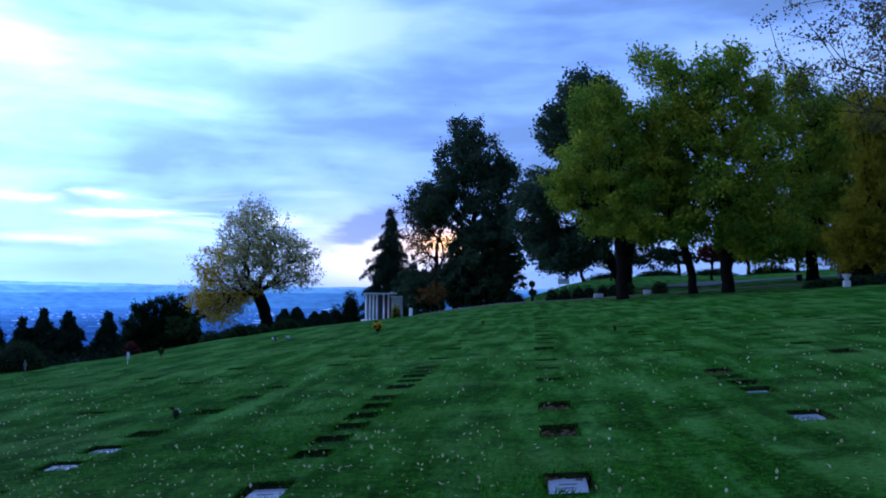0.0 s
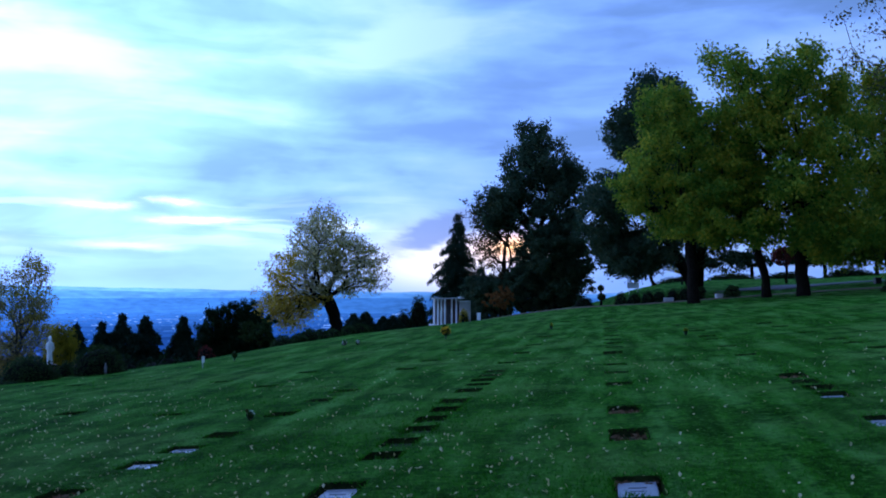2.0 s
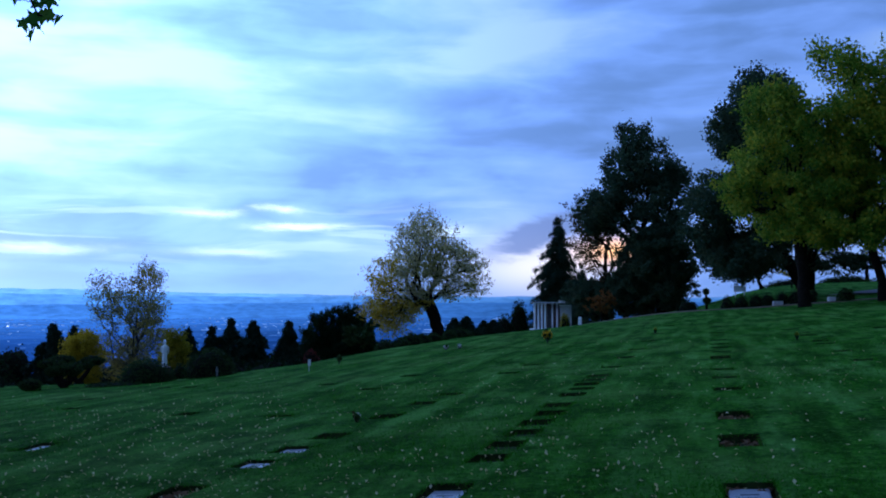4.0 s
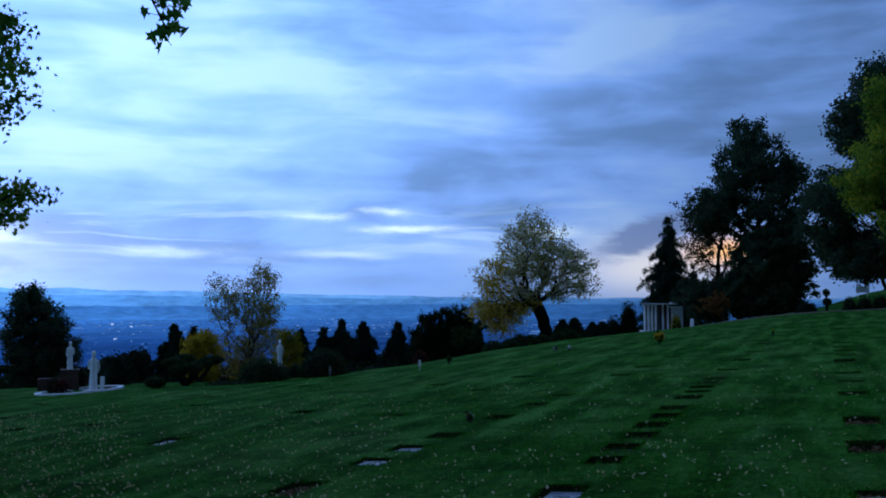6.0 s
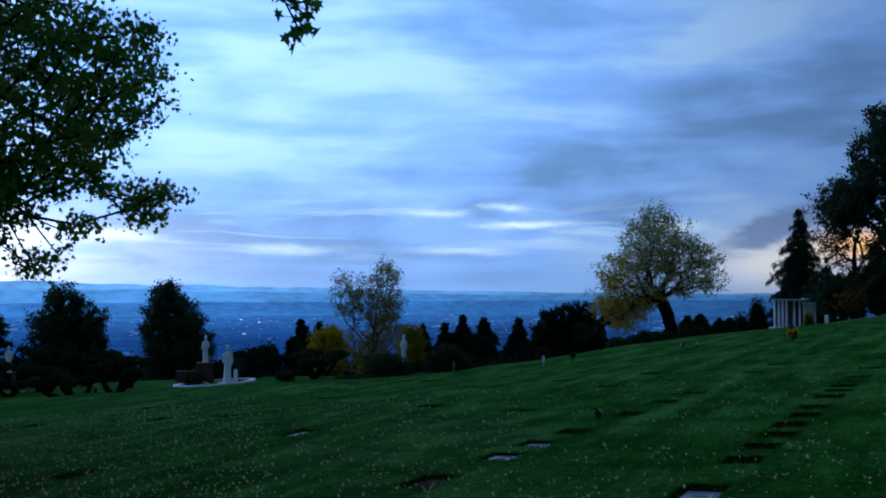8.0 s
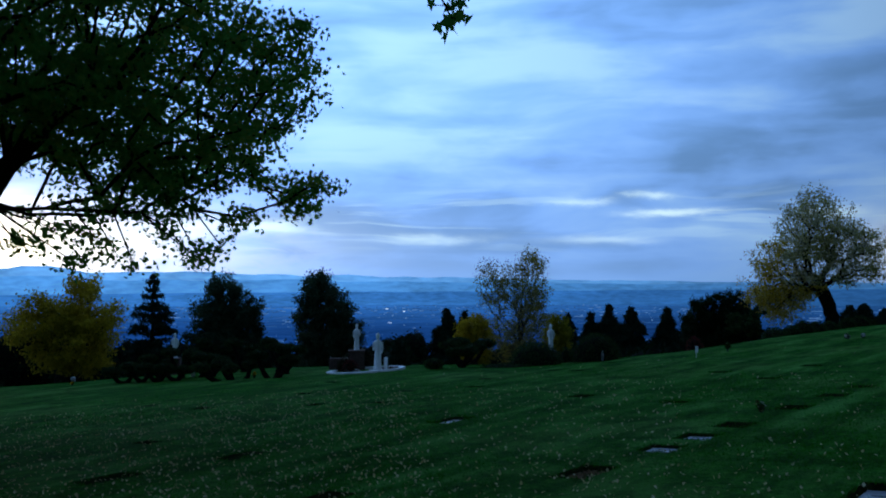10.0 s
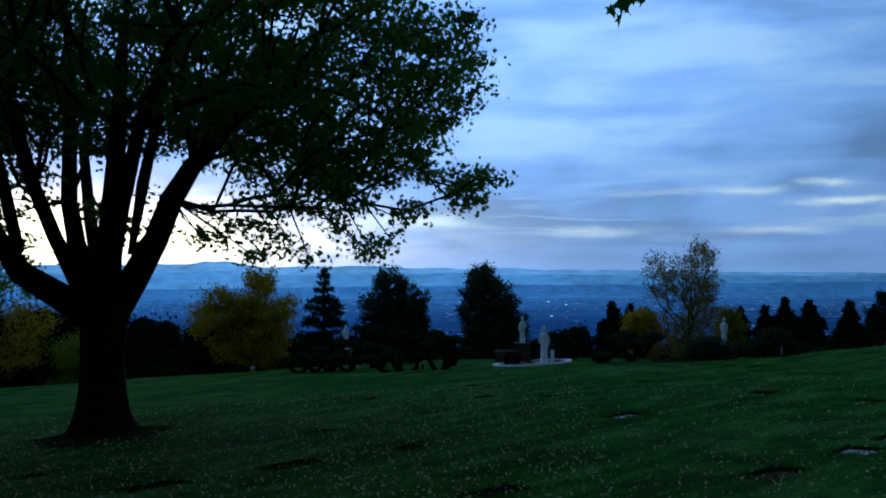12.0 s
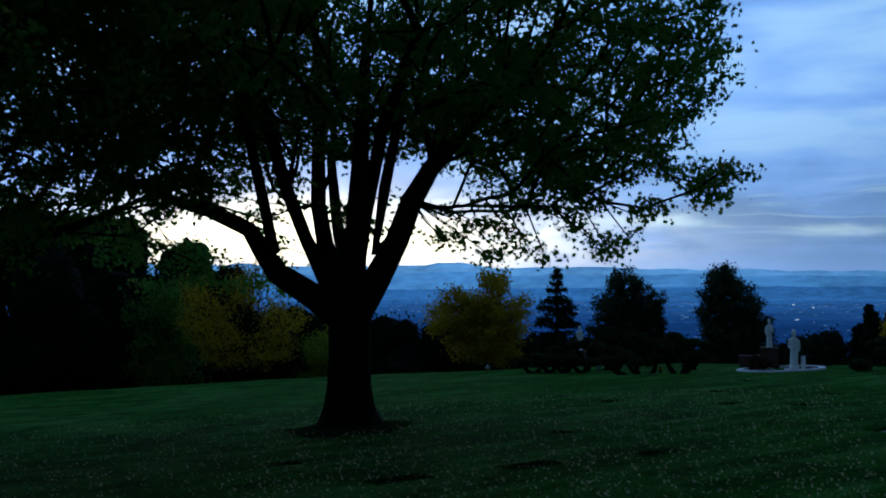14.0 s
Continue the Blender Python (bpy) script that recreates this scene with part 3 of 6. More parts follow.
def town():
    """Houses, sheds and groves scattered over the valley floor."""
    rng = np.random.default_rng(12)
    n = 4500
    a_ = np.radians(rng.uniform(-115, 45, n))
    r = np.where(rng.random(n) < 0.55, rng.normal(2500, 420, n).clip(1300, 3450), 1000 * 3.45 ** rng.random(n))
    x, y = r * np.sin(a_), r * np.cos(a_)
    big = rng.random(n) < 0.20
    w = np.where(big, rng.uniform(8, 30, n) * rng.uniform(0.4, 1.2, n), rng.uniform(2.5, 8, n)) * (r / 2200)
    d = np.where(big, rng.uniform(10, 22, n), rng.uniform(4, 9, n))
    h = np.where(big, rng.uniform(0.8, 1.8, n), rng.uniform(0.8, 2.0, n)) * (r / 2200)
    c, s = np.cos(-a_), np.sin(-a_)
    unit = np.array([(-1, -1, 0), (1, -1, 0), (1, 1, 0), (-1, 1, 0), (-1, -1, 1), (1, -1, 1), (1, 1, 1), (-1, 1, 1)], float)
    lx, ly, lz = unit[None, :, 0] * w[:, None] / 2, unit[None, :, 1] * d[:, None] / 2, unit[None, :, 2] * h[:, None]
    v = np.stack([x[:, None] + lx * c[:, None] - ly * s[:, None], y[:, None] + lx * s[:, None] + ly * c[:, None], FLOOR + lz], -1).reshape(-1, 3)
    f = np.array([(0, 1, 5, 4), (1, 2, 6, 5), (2, 3, 7, 6), (3, 0, 4, 7), (4, 5, 6, 7)])
    faces = (f[None] + (np.arange(n) * 8)[:, None, None]).reshape(-1, 4)
    m, nd, sh = material("glowing_town_buildings", 0.8, 0.2)
    geo = nd.add("ShaderNodeNewGeometry")
    rnd = geo.outputs["Random Per Island"]
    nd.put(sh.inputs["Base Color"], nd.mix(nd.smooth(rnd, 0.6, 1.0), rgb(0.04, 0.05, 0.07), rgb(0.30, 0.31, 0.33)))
    # bluish haze painted as emission on all; the brightest few are town lights
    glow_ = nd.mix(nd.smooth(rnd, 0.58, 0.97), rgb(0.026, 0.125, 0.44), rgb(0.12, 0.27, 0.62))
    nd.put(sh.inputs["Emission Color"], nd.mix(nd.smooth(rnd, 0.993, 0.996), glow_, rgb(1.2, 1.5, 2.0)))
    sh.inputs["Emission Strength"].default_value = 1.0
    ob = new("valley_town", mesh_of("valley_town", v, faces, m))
    return tagged(ob, "scattered pale roofs and sheds of a valley town", "town", kind="stuff")


town()


# ---- trees ----
def skeleton(rng, trunk, tips, limbs=(), step=0.55, bend=0.25, hang=0.5, lowest=-9.0):
    """Grows branches from a trunk, and limbs if given, out to every tip. Returns nodes, parents and the tips' nodes."""
    pos, par, length = [np.array(trunk[0], float)], [-1], [0.0]

    def extend(start, pts):
        last = start
        for p in pts:
            p = np.array(p, float)
            pos.append(p)
            par.append(last)
            length.append(length[last] + float(np.linalg.norm(p - pos[last])))
            last = len(pos) - 1
        return last

    top = extend(0, trunk[1:])
    first = max(1, len(pos) - 1 - len(trunk) // 3)
    for line in limbs:
        near = min(range(max(1, first - 1), len(pos)), key=lambda i: float(np.linalg.norm(pos[i] - np.array(line[0]))))
        extend(near, line)
    origin = pos[top]
    order = np.argsort(np.linalg.norm(tips - origin, axis=1))
    ends = []
    P = np.zeros((len(tips) * 14 + len(pos) + 10, 3))
    Ln = np.zeros(len(P))
    P[: len(pos)], Ln[: len(pos)] = np.array(pos), np.array(length)
    count = len(pos)
    for t_ in tips[order]:
        d = np.linalg.norm(P[first:count] - t_, axis=1) + 0.42 * (Ln[first:count] - Ln[first])
        d += np.maximum(0, P[first:count, 2] - t_[2]) * hang
        d += np.where(P[first:count, 2] < lowest, 4.0, 0.0)
        i = first + int(np.argmin(d))
        a_ = pos[i]
        gap = float(np.linalg.norm(t_ - a_))
        k = max(1, min(8, int(gap / step)))
        line = []
        lift_ = bend * gap * rng.uniform(-0.2, 1.0)
        for j in range(1, k + 1):
            f = j / k
            q = a_ + (t_ - a_) * f + np.array([0, 0, lift_ * f * (1 - f)]) + rng.normal(size=3) * 0.06 * gap * f * (1 - f) * 2
            line.append(q)
        ends.append(extend(i, line))
        for j in range(count, len(pos)):
            P[j], Ln[j] = pos[j], length[j]
        count = len(pos)
    return np.array(pos), np.array(par), np.array(ends)


def wood(pos, par, ends, base_radius, tip_radius, power=0.5, sides=6, flare=0.0, least=None, most=None):
    """Tapered limbs without breaks, each as thick as the twigs that it bears ask for."""
    n = len(pos)
    load = np.zeros(n)
    load[ends] = 1
    for i in range(n - 1, 0, -1):
        load[par[i]] += load[i]
    load = np.maximum(load, 0.6)
    rad = tip_radius + (base_radius - tip_radius) * (load / load[0]) ** power
    if least is not None:
        rad = np.maximum(np.minimum(rad, most), least)
    heir = np.full(n, -1)
    for i in range(1, n):
        if heir[par[i]] < 0 or rad[i] > rad[heir[par[i]]]:
            heir[par[i]] = i
    step = np.zeros((n, 3))
    step[1:] = pos[1:] - pos[par[1:]]
    step /= np.linalg.norm(step, axis=1, keepdims=True) + 1e-9
    step[0] = (0, 0, 1)
    way = step + np.where(heir[:, None] >= 0, step[heir], 0)
    way /= np.linalg.norm(way, axis=1, keepdims=True) + 1e-9
    side = np.zeros((n, 3))
    side[0] = (1, 0, 0)
    for i in range(1, n):
        u = side[par[i]] - way[i] * float(side[par[i]] @ way[i])
        size_ = math.sqrt(float(u @ u))
        side[i] = u / size_ if size_ > 1e-3 else np.cross(way[i], (0.3, 0.9, 0.1))
    i = np.arange(1, n)
    fresh = i[heir[par[i]] != i]
    # a side branch starts inside the limb that bears it
    ring_at = np.concatenate([pos, pos[par[fresh]] - step[fresh] * 0.2 * rad[fresh][:, None]])
    ring_way = np.concatenate([way, step[fresh]])
    u = np.concatenate([side, side[fresh]])
    u = u - ring_way * (u * ring_way).sum(1, keepdims=True)
    u /= np.linalg.norm(u, axis=1, keepdims=True) + 1e-9
    ring_rad = np.concatenate([rad, np.minimum(rad[par[fresh]] * 0.92, rad[fresh] * 1.5)])
    w = np.cross(ring_way, u)
    ang = np.linspace(0, 2 * np.pi, sides, endpoint=False)
    lumpy = 1 + np.where(ring_rad > 0.06, 0.07, 0.0)[:, None] * np.sin(ang[None] * 3 + ring_at[:, 2:3] * 5.1 + ring_at[:, :1] * 3) * np.sin(ring_at[:, 2:3] * 9 + ang[None] * 2)
    v = ring_at[:, None] + (u[:, None] * np.cos(ang)[None, :, None] + w[:, None] * np.sin(ang)[None, :, None]) * (ring_rad[:, None] * lumpy)[..., None]
    start = par[i].copy()
    start[heir[par[i]] != i] = n + np.arange(len(fresh))
    k = np.arange(sides)
    a_, b_ = start[:, None] * sides, i[:, None] * sides
    f = np.stack([a_ + k, a_ + (k + 1) % sides, b_ + (k + 1) % sides, b_ + k], -1).reshape(-1, 4)
    v = v.reshape(-1, 3)
    if flare:
        z0 = pos[0][2]
        h = np.clip((v[:, 2] - z0) / 0.9, 0, 1)
        near = np.hypot(v[:, 0] - pos[0][0], v[:, 1] - pos[0][1]) < base_radius * 1.6
        ang = np.arctan2(v[:, 1] - pos[0][1], v[:, 0] - pos[0][0])
        k = np.where(near, 1 + flare * (1 - h) ** 2.2 * (1 + 0.35 * np.sin(ang * 5 + 1)), 1)
        v[:, 0] = pos[0][0] + (v[:, 0] - pos[0][0]) * k
        v[:, 1] = pos[0][1] + (v[:, 1] - pos[0][1]) * k
    return v, f


def crown_points(rng, n, centre, radii, lobes=14, spread=0.33, bottom=-1.0, shell=0.35):
    """Points in the clumps of an uneven crown."""
    c = rng.normal(size=(lobes, 3))
    c /= np.linalg.norm(c, axis=1, keepdims=True)
    c *= rng.uniform(0.45, 0.8, (lobes, 1))
    out = []
    while len(out) < n:
        p = c[rng.integers(lobes)] + rng.normal(size=3) * spread
        r = np.linalg.norm(p)
        if r > 1.0 + 0.12 * math.sin(5 * p[0] + 3 * p[1]) or p[2] < bottom or (r < shell and rng.random() < 0.6):
            continue
        out.append(p)
    return np.array(out) * np.array(radii) + np.array(centre)


def head_points(rng, n, heads, x, y, z):
    """Points in the rounded heads that make up a crown: each given by its reach across, its height over the datum and two radii."""
    a_ = math.atan2(x, y)
    right, away = np.array([math.cos(a_), -math.sin(a_), 0]), np.array([math.sin(a_), math.cos(a_), 0])
    wide = max(abs(h[0]) + h[2] for h in heads)
    many = []
    for r, u, rr, ru in heads:
        depth = 0.45 * wide * math.sqrt(max(0.05, 1 - (r / wide) ** 2))
        for d in (-1, 0, 1):
            k = 1.0 if d == 0 else 0.84
            many.append((r * (1 if d == 0 else 0.88), d * depth + rng.normal() * 0.08 * wide, u - (0 if d == 0 else 0.28 * ru), rr * k * 0.93, ru * k * 0.90))
    many = np.array(many)
    weight = (many[:, 3] ** 2 * many[:, 4]) ** 0.72
    pick = rng.choice(len(many), n, p=weight / weight.sum())
    d = rng.normal(size=(n, 3))
    d /= np.linalg.norm(d, axis=1, keepdims=True)
    d *= rng.uniform(0.30, 1.0, (n, 1)) ** 0.6
    m = many[pick]
    return right * (m[:, 0:1] + d[:, 0:1] * m[:, 3:4]) + away * (m[:, 1:2] + d[:, 1:2] * m[:, 3:4]) + np.array([0, 0, 1.0]) * (m[:, 2:3] - z + d[:, 2:3] * m[:, 4:5])


def broadleaf(name, x, y, top, width, label, leaf_mat, seed, clear=0.22, tips=260, per=42, size=0.20, shape=OVAL_LEAF, trunk_r=0.3, lean=(0, 0), spread=0.33,
              bark=None, group="", lobes=14, scatter=None, deep=None, gold=None, gold_share=0.0, bare=0.0, bend=0.25, sides=6, flare=0.35, bottom=-0.9, category="tree", shell=0.35, heads=None):
    """A broad-leaved tree whose top stands at that height over the datum."""
    rng = np.random.default_rng(seed)
    z = ground(x, y)
    h = top - z
    ob = thing(name, (x, y, z - 0.05), label, category, group)
    c0 = clear * h
    mid = np.array([lean[0], lean[1], c0 + (h - c0) * 0.5])
    radii = (width / 2, (deep or width) / 2, (h - c0) / 2 * 1.02)
    pts = crown_points(rng, tips, mid, radii, lobes, spread, bottom, shell)
    if heads is not None:
        pts = head_points(rng, tips, heads, x, y, z)
        pts = pts[pts[:, 2] > 0.1]
        mid = pts.mean(0)
        lean = (mid[0] * 0.5, mid[1] * 0.5)
    fork = c0 * 0.9
    trunk = [np.array([lean[0] * 0.35 * f * f, lean[1] * 0.35 * f * f, fork * f]) + (rng.normal(size=3) * [0.03, 0.03, 0] if f else 0) for f in np.linspace(0, 1, 6)]
    trunk += [trunk[-1] + (mid - trunk[-1]) * f for f in (0.2, 0.4, 0.65)]
    pos, par, ends = skeleton(rng, trunk, pts, (), max(0.35, width / 14), bend, lowest=-9.0 if heads is None else fork * 1.6)
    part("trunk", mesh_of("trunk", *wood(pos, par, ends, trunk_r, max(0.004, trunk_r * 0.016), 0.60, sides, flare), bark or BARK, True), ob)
    sig = scatter or width * 0.027
    ends = ends[rng.random(len(ends)) >= bare]
    cent = np.repeat(pos[ends], per, axis=0)
    cent = cent + rng.normal(size=cent.shape) * np.array([sig, sig, sig * 0.75])
    # each spray of leaves reaches outwards and up
    out_ = pos[ends] - mid
    out_ = out_ / (np.linalg.norm(out_, axis=1, keepdims=True) + 1e-6) + np.array([0, 0, 0.35])
    cent = cent + np.repeat(out_, per, axis=0) * (np.abs(rng.normal(size=(len(cent), 1))) * sig * 0.9)
    if gold is not None:
        low = ((cent[:, 2] < c0 + (h - c0) * 0.16) | ((cent[:, 0] < mid[0] - width * 0.10) & (cent[:, 2] < c0 + (h - c0) * 0.55))) & (rng.random(len(cent)) < gold_share)
        part("golden_foliage", mesh_of("golden_foliage", *leaves(rng, cent[low], size, shape, 0.3), gold), ob, "golden yellow lower leaves")
        cent = cent[~low]
    part("crown", mesh_of("crown", *leaves(rng, cent, size, shape, 0.25), leaf_mat), ob)
    return ob


def conifer(name, x, y, top, width, label, seed, mat=None, base=0.0, tiers=None, group="", droop=0.25, dense=1.0, full=0.9, category="conifer tree", flat=1.0):
    """A spire of drooping whorled boughs."""
    rng = np.random.default_rng(seed)
    z = ground(x, y)
    h = top - z
    ob = thing(name, (x, y, z - 0.05), label, category, group)
    v, f = tubes([(0, 0, 0), (0, 0, h * 0.5)], [(0, 0, h * 0.5), (0, 0, h * 0.99)], [h * 0.022, h * 0.013], [h * 0.013, 0.01], 7)
    boughs_a, boughs_b, needles = [], [], []
    tiers = tiers or int(9 + h * 1.0)
    for i in range(tiers):
        q = base + (1 - base) * (i + rng.uniform(-0.3, 0.3) * flat) / tiers
        zz = h * (0.05 + 0.94 * max(0, q))
        reach = width / 2 * (1 - q) ** full * rng.uniform(0.70, 1.22) + 0.04
        for j in range(int(8 + 5 * (1 - q))):
            a_ = rng.uniform(0, 2 * np.pi)
            r = reach * rng.uniform(0.50, 1.15)
            tip = np.array([math.cos(a_) * r, math.sin(a_) * r, zz - droop * r * rng.uniform(0.5, 1.4)])
            boughs_a.append((0, 0, zz))
            boughs_b.append(tip)
            m = int(max(8, 84 * dense * r))
            t_ = rng.uniform(0.12, 1.0, m) ** 0.75
            p = np.array([0, 0, zz]) + (tip - np.array([0, 0, zz])) * t_[:, None]
            p[:, 2] += 0.10 * r * np.sin(np.pi * t_)
            side = np.array([-math.sin(a_), math.cos(a_), 0])
            p += side * (rng.normal(size=m) * 0.16 * r * (1.1 - t_ * 0.7))[:, None] + rng.normal(size=(m, 3)) * [0.06, 0.06, 0.26 * flat * h * (1 - base) / tiers]
            needles.append(p)
    v2, f2 = tubes(boughs_a, boughs_b, np.full(len(boughs_a), 0.022), np.full(len(boughs_a), 0.006), 4)
    vv, ff = lump([(v, f), (v2, f2)])
    part("trunk", mesh_of("trunk", vv, ff, BARK, True), ob)
    part("foliage", mesh_of("foliage", *leaves(rng, np.concatenate(needles), 0.09 + width * 0.009, OVAL_LEAF * [0.6, 1.25], 0.5, vary=0.5), mat or NEEDLES), ob)
    return ob


def bush_mesh(rng, radii, n, size, lumps=0.12, flat_bottom=True, shape=OVAL_LEAF):
    """A leafy mound: a rough inner body under a coat of small leaves."""
    bm = bmesh.new()
    bmesh.ops.create_icosphere(bm, subdivisions=3, radius=1.0)
    seed = Vector(rng.uniform(-50, 50, 3))
    for v_ in bm.verts:
        k = 1 + lumps * noise.fractal(v_.co * 1.8 + seed, 0.8, 2.0, 3)
        v_.co *= k * 0.86
    core = np.array([v_.co[:] for v_ in bm.verts])
    tri = np.array([[v_.index for v_ in f.verts] for f in bm.faces])
    pick = rng.integers(len(tri), size=n)
    w = rng.dirichlet((1, 1, 1), n)
    p = (core[tri[pick]] * w[:, :, None]).sum(1) * rng.uniform(1.0, 1.24, (n, 1))
    bm.free()
    if flat_bottom:
        core[:, 2], p[:, 2] = np.maximum(core[:, 2], -0.12), np.maximum(p[:, 2], -0.05)
    r = np.array(radii)
    return lump([(core * r, tri), leaves(rng, p * r, size, shape)])


def bush(name, x, y, radii, label, mat, seed, category="shrub", group="", n=1500, size=0.07, lumps=0.12, sink=0.05, z=None):
    rng = np.random.default_rng(seed)
    ob = new(name, mesh_of(name, *bush_mesh(rng, radii, int(n * 1.8), size, lumps), mat, core=SHADED_CORE))
    ob.matrix_world = pose(x, y, (ground(x, y) if z is None else z) - sink)
    return tagged(ob, label, category, group)


# the wide maple that the way passes
MAPLE_XY = (-14.95, 7.29)


def maple():
    rng = np.random.default_rng(41)
    x, y = MAPLE_XY
    ob = thing("maple_tree", (x, y, ground(x, y) - 0.06), "wide dark-barked maple with green leaves turning yellow, on the lawn", "tree")
    right, deep = np.array([0.438, 0.899, 0.0]), np.array([-0.899, 0.438, 0.0])

    def at(r, u, d):
        return right * r + deep * d + np.array([0, 0, u])

    limbs = [
        [at(-0.18, 1.9, 0), at(-0.61, 2.3, 0), at(-1.22, 2.7, 0.1), at(-1.50, 3.1, 0.15), at(-1.71, 3.44, 0.2), at(-2.36, 3.77, 0.3), at(-2.9, 3.9, 0.4), at(-4.0, 4.4, 0.5), at(-5.3, 4.9, 0.7)],
        [at(-0.18, 2.15, -0.1), at(-0.32, 2.4, -0.2), at(-0.73, 3.25, -0.3), at(-1.03, 4.03, -0.6), at(-1.5, 5.6, -1.2), at(-2.1, 7.6, -2.0)],
        [at(-0.10, 2.15, 0.1), at(-0.24, 2.5, 0.15), at(-0.42, 3.2, 0.3), at(-0.53, 3.9, 0.4), at(-0.53, 5.4, 0.8), at(-0.6, 7.2, 1.3), at(-0.9, 9.2, 1.8)],
        [at(0.0, 2.2, 0), at(0.08, 2.8, 0), at(0.12, 3.84, -0.1), at(0.2, 5.05, -0.3), at(0.26, 6.5, -0.5), at(0.5, 9.3, -0.6)],
        [at(0.18, 2.1, 0.1), at(0.49, 2.6, 0.1), at(0.83, 3.28, 0.1), at(1.07, 3.94, 0), at(1.4, 4.5, -0.1), at(2.2, 5.4, -0.3), at(3.2, 6.2, -0.5), at(4.3, 6.9, -0.6)],
        [at(-1.29, 3.1, 0), at(-1.48, 4.06, -0.2), at(-1.66, 4.9, -0.4), at(-2.0, 6.5, -1.0), at(-2.6, 8.3, -1.8)],
        [at(0.45, 3.1, 0.1), at(0.62, 4.2, 0.2), at(0.85, 5.3, 0.4), at(1.2, 7.2, 0.8), at(1.7, 8.8, 1.0)],
        [at(0.05, 2.4, -0.3), at(0.2, 3.5, -1.4), at(0.4, 4.7, -2.6), at(0.8, 5.8, -4.0)],
        [at(0.0, 2.4, 0.35), at(-0.2, 3.7, 1.5), at(-0.3, 5.0, 2.8), at(-0.2, 6.2, 4.2)],
    ]
    thick = (0.225, 0.15, 0.18, 0.24, 0.25, 0.10, 0.11, 0.13, 0.13)
    pts = crown_points(rng, 1850, (0, 0, 6.6), (7.3, 7.3, 4.7), 44, 0.24, -0.74, 0.12)
    out_ = pts @ right
    back_ = pts @ deep
    keep = pts[:, 2] > 3.30 + 0.25 * np.sin(pts[:, 0] * 1.3) + 1.35 * np.clip(1.6 - np.abs(out_ + 0.6) / 2.4, 0, 1) + 0.30 * np.clip(out_ - 3.6, 0, 4) + 0.14 * np.clip(back_, 0, 6) + 0.75 * np.exp(-(((out_ - 2.6) / 1.5) ** 2))
    pts = pts[keep]

    def cloud_of(n, r0, r1, u0, u1, d0, d1):
        return np.array([at(r, u, d) for r, u, d in zip(rng.uniform(r0, r1, n), rng.uniform(u0, u1, n), rng.uniform(d0, d1, n))])

    # drooping skirts, small sprays among the limbs
    pts = np.concatenate([pts, cloud_of(30, 1.6, 4.8, 2.85, 4.2, -2.0, 1.0), cloud_of(14, 5.7, 6.8, 3.9, 4.7, -1.0, 1.0), cloud_of(40, -8.6, -4.6, 2.75, 3.9, -2.0, 2.0), cloud_of(12, -3.8, -2.3, 3.5, 4.3, -1.0, 1.0),
                          cloud_of(9, -1.9, 0.9, 3.3, 4.2, 0.2, 1.5), cloud_of(170, -4.2, 2.6, 5.2, 10.0, -4.0, 4.0)])
    trunk = [(0, 0, 0), (0, 0, 0.12), (0, 0, 0.26), (0.0, 0, 0.45), (0.0, 0.0, 0.8), (0, 0, 1.2), (0, 0, 1.5), (0, 0, 1.75), (0, 0, 2.0), (0, 0, 2.2)]
    thin = (pts @ right < -2.5) & (pts[:, 2] < 6.0) & (rng.random(len(pts)) < 0.35)
    pos, par, ends = skeleton(rng, trunk, pts[~thin], limbs, 0.5, 0.2, 0.0, 3.75)
    least = np.zeros(len(pos))
    least[:10] = [0.36, 0.36, 0.36, 0.355, 0.35, 0.35, 0.36, 0.37, 0.37, 0.33]
    most = np.full(len(pos), 0.032)
    k = len(trunk)
    for line, r in zip(limbs, thick):
        f_ = np.linspace(0, 1, len(line))
        least[k : k + len(line)] = r * (1 - f_) ** 0.85 + 0.02
        k += len(line)
    most[:k] = 1.0
    v, f = wood(pos, par, ends, 0.36, 0.006, 0.55, 11, 0.0, least, most)
    z0 = v[:, 2]
    r = np.hypot(v[:, 0], v[:, 1])
    ang = np.arctan2(v[:, 1], v[:, 0])
    k = np.where((z0 < 1.35) & (r < 0.8), 1 + 1.0 * np.clip(1 - z0 / 1.35, 0, 1) ** 3.2 * (1 + 0.4 * np.sin(ang * 4 + 0.7)), 1)
    v[:, 0] *= k
    v[:, 1] *= k
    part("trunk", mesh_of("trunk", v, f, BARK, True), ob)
    cent = np.repeat(pos[ends], 66, axis=0)
    cent = cent + rng.normal(size=cent.shape) * np.array([0.175, 0.175, 0.10])
    cent = cent[(np.hypot(cent[:, 0], cent[:, 1]) > 1.3) | (cent[:, 2] > 3.1)]
    part("crown", mesh_of("crown", *leaves(rng, cent, 0.088, MAPLE_LEAF, 0.35), LEAF_MAPLE), ob)
    return ob


MAPLE = maple()
other = copy_thing(MAPLE, pose(-18.6, 0.6, ground(-18.6, 0.6) - 0.06, 0, 0, 220))
tagged(other, "dark leafy maple standing alone beside its twin")
# an extra maple, added out of view to darken the left lawn
other = copy_thing(MAPLE, pose(-12.0, -6.0, ground(-12.0, -6.0) - 0.06, 0, 0, 250))
tagged(other, "added dark maple out of view, shading the lawn")


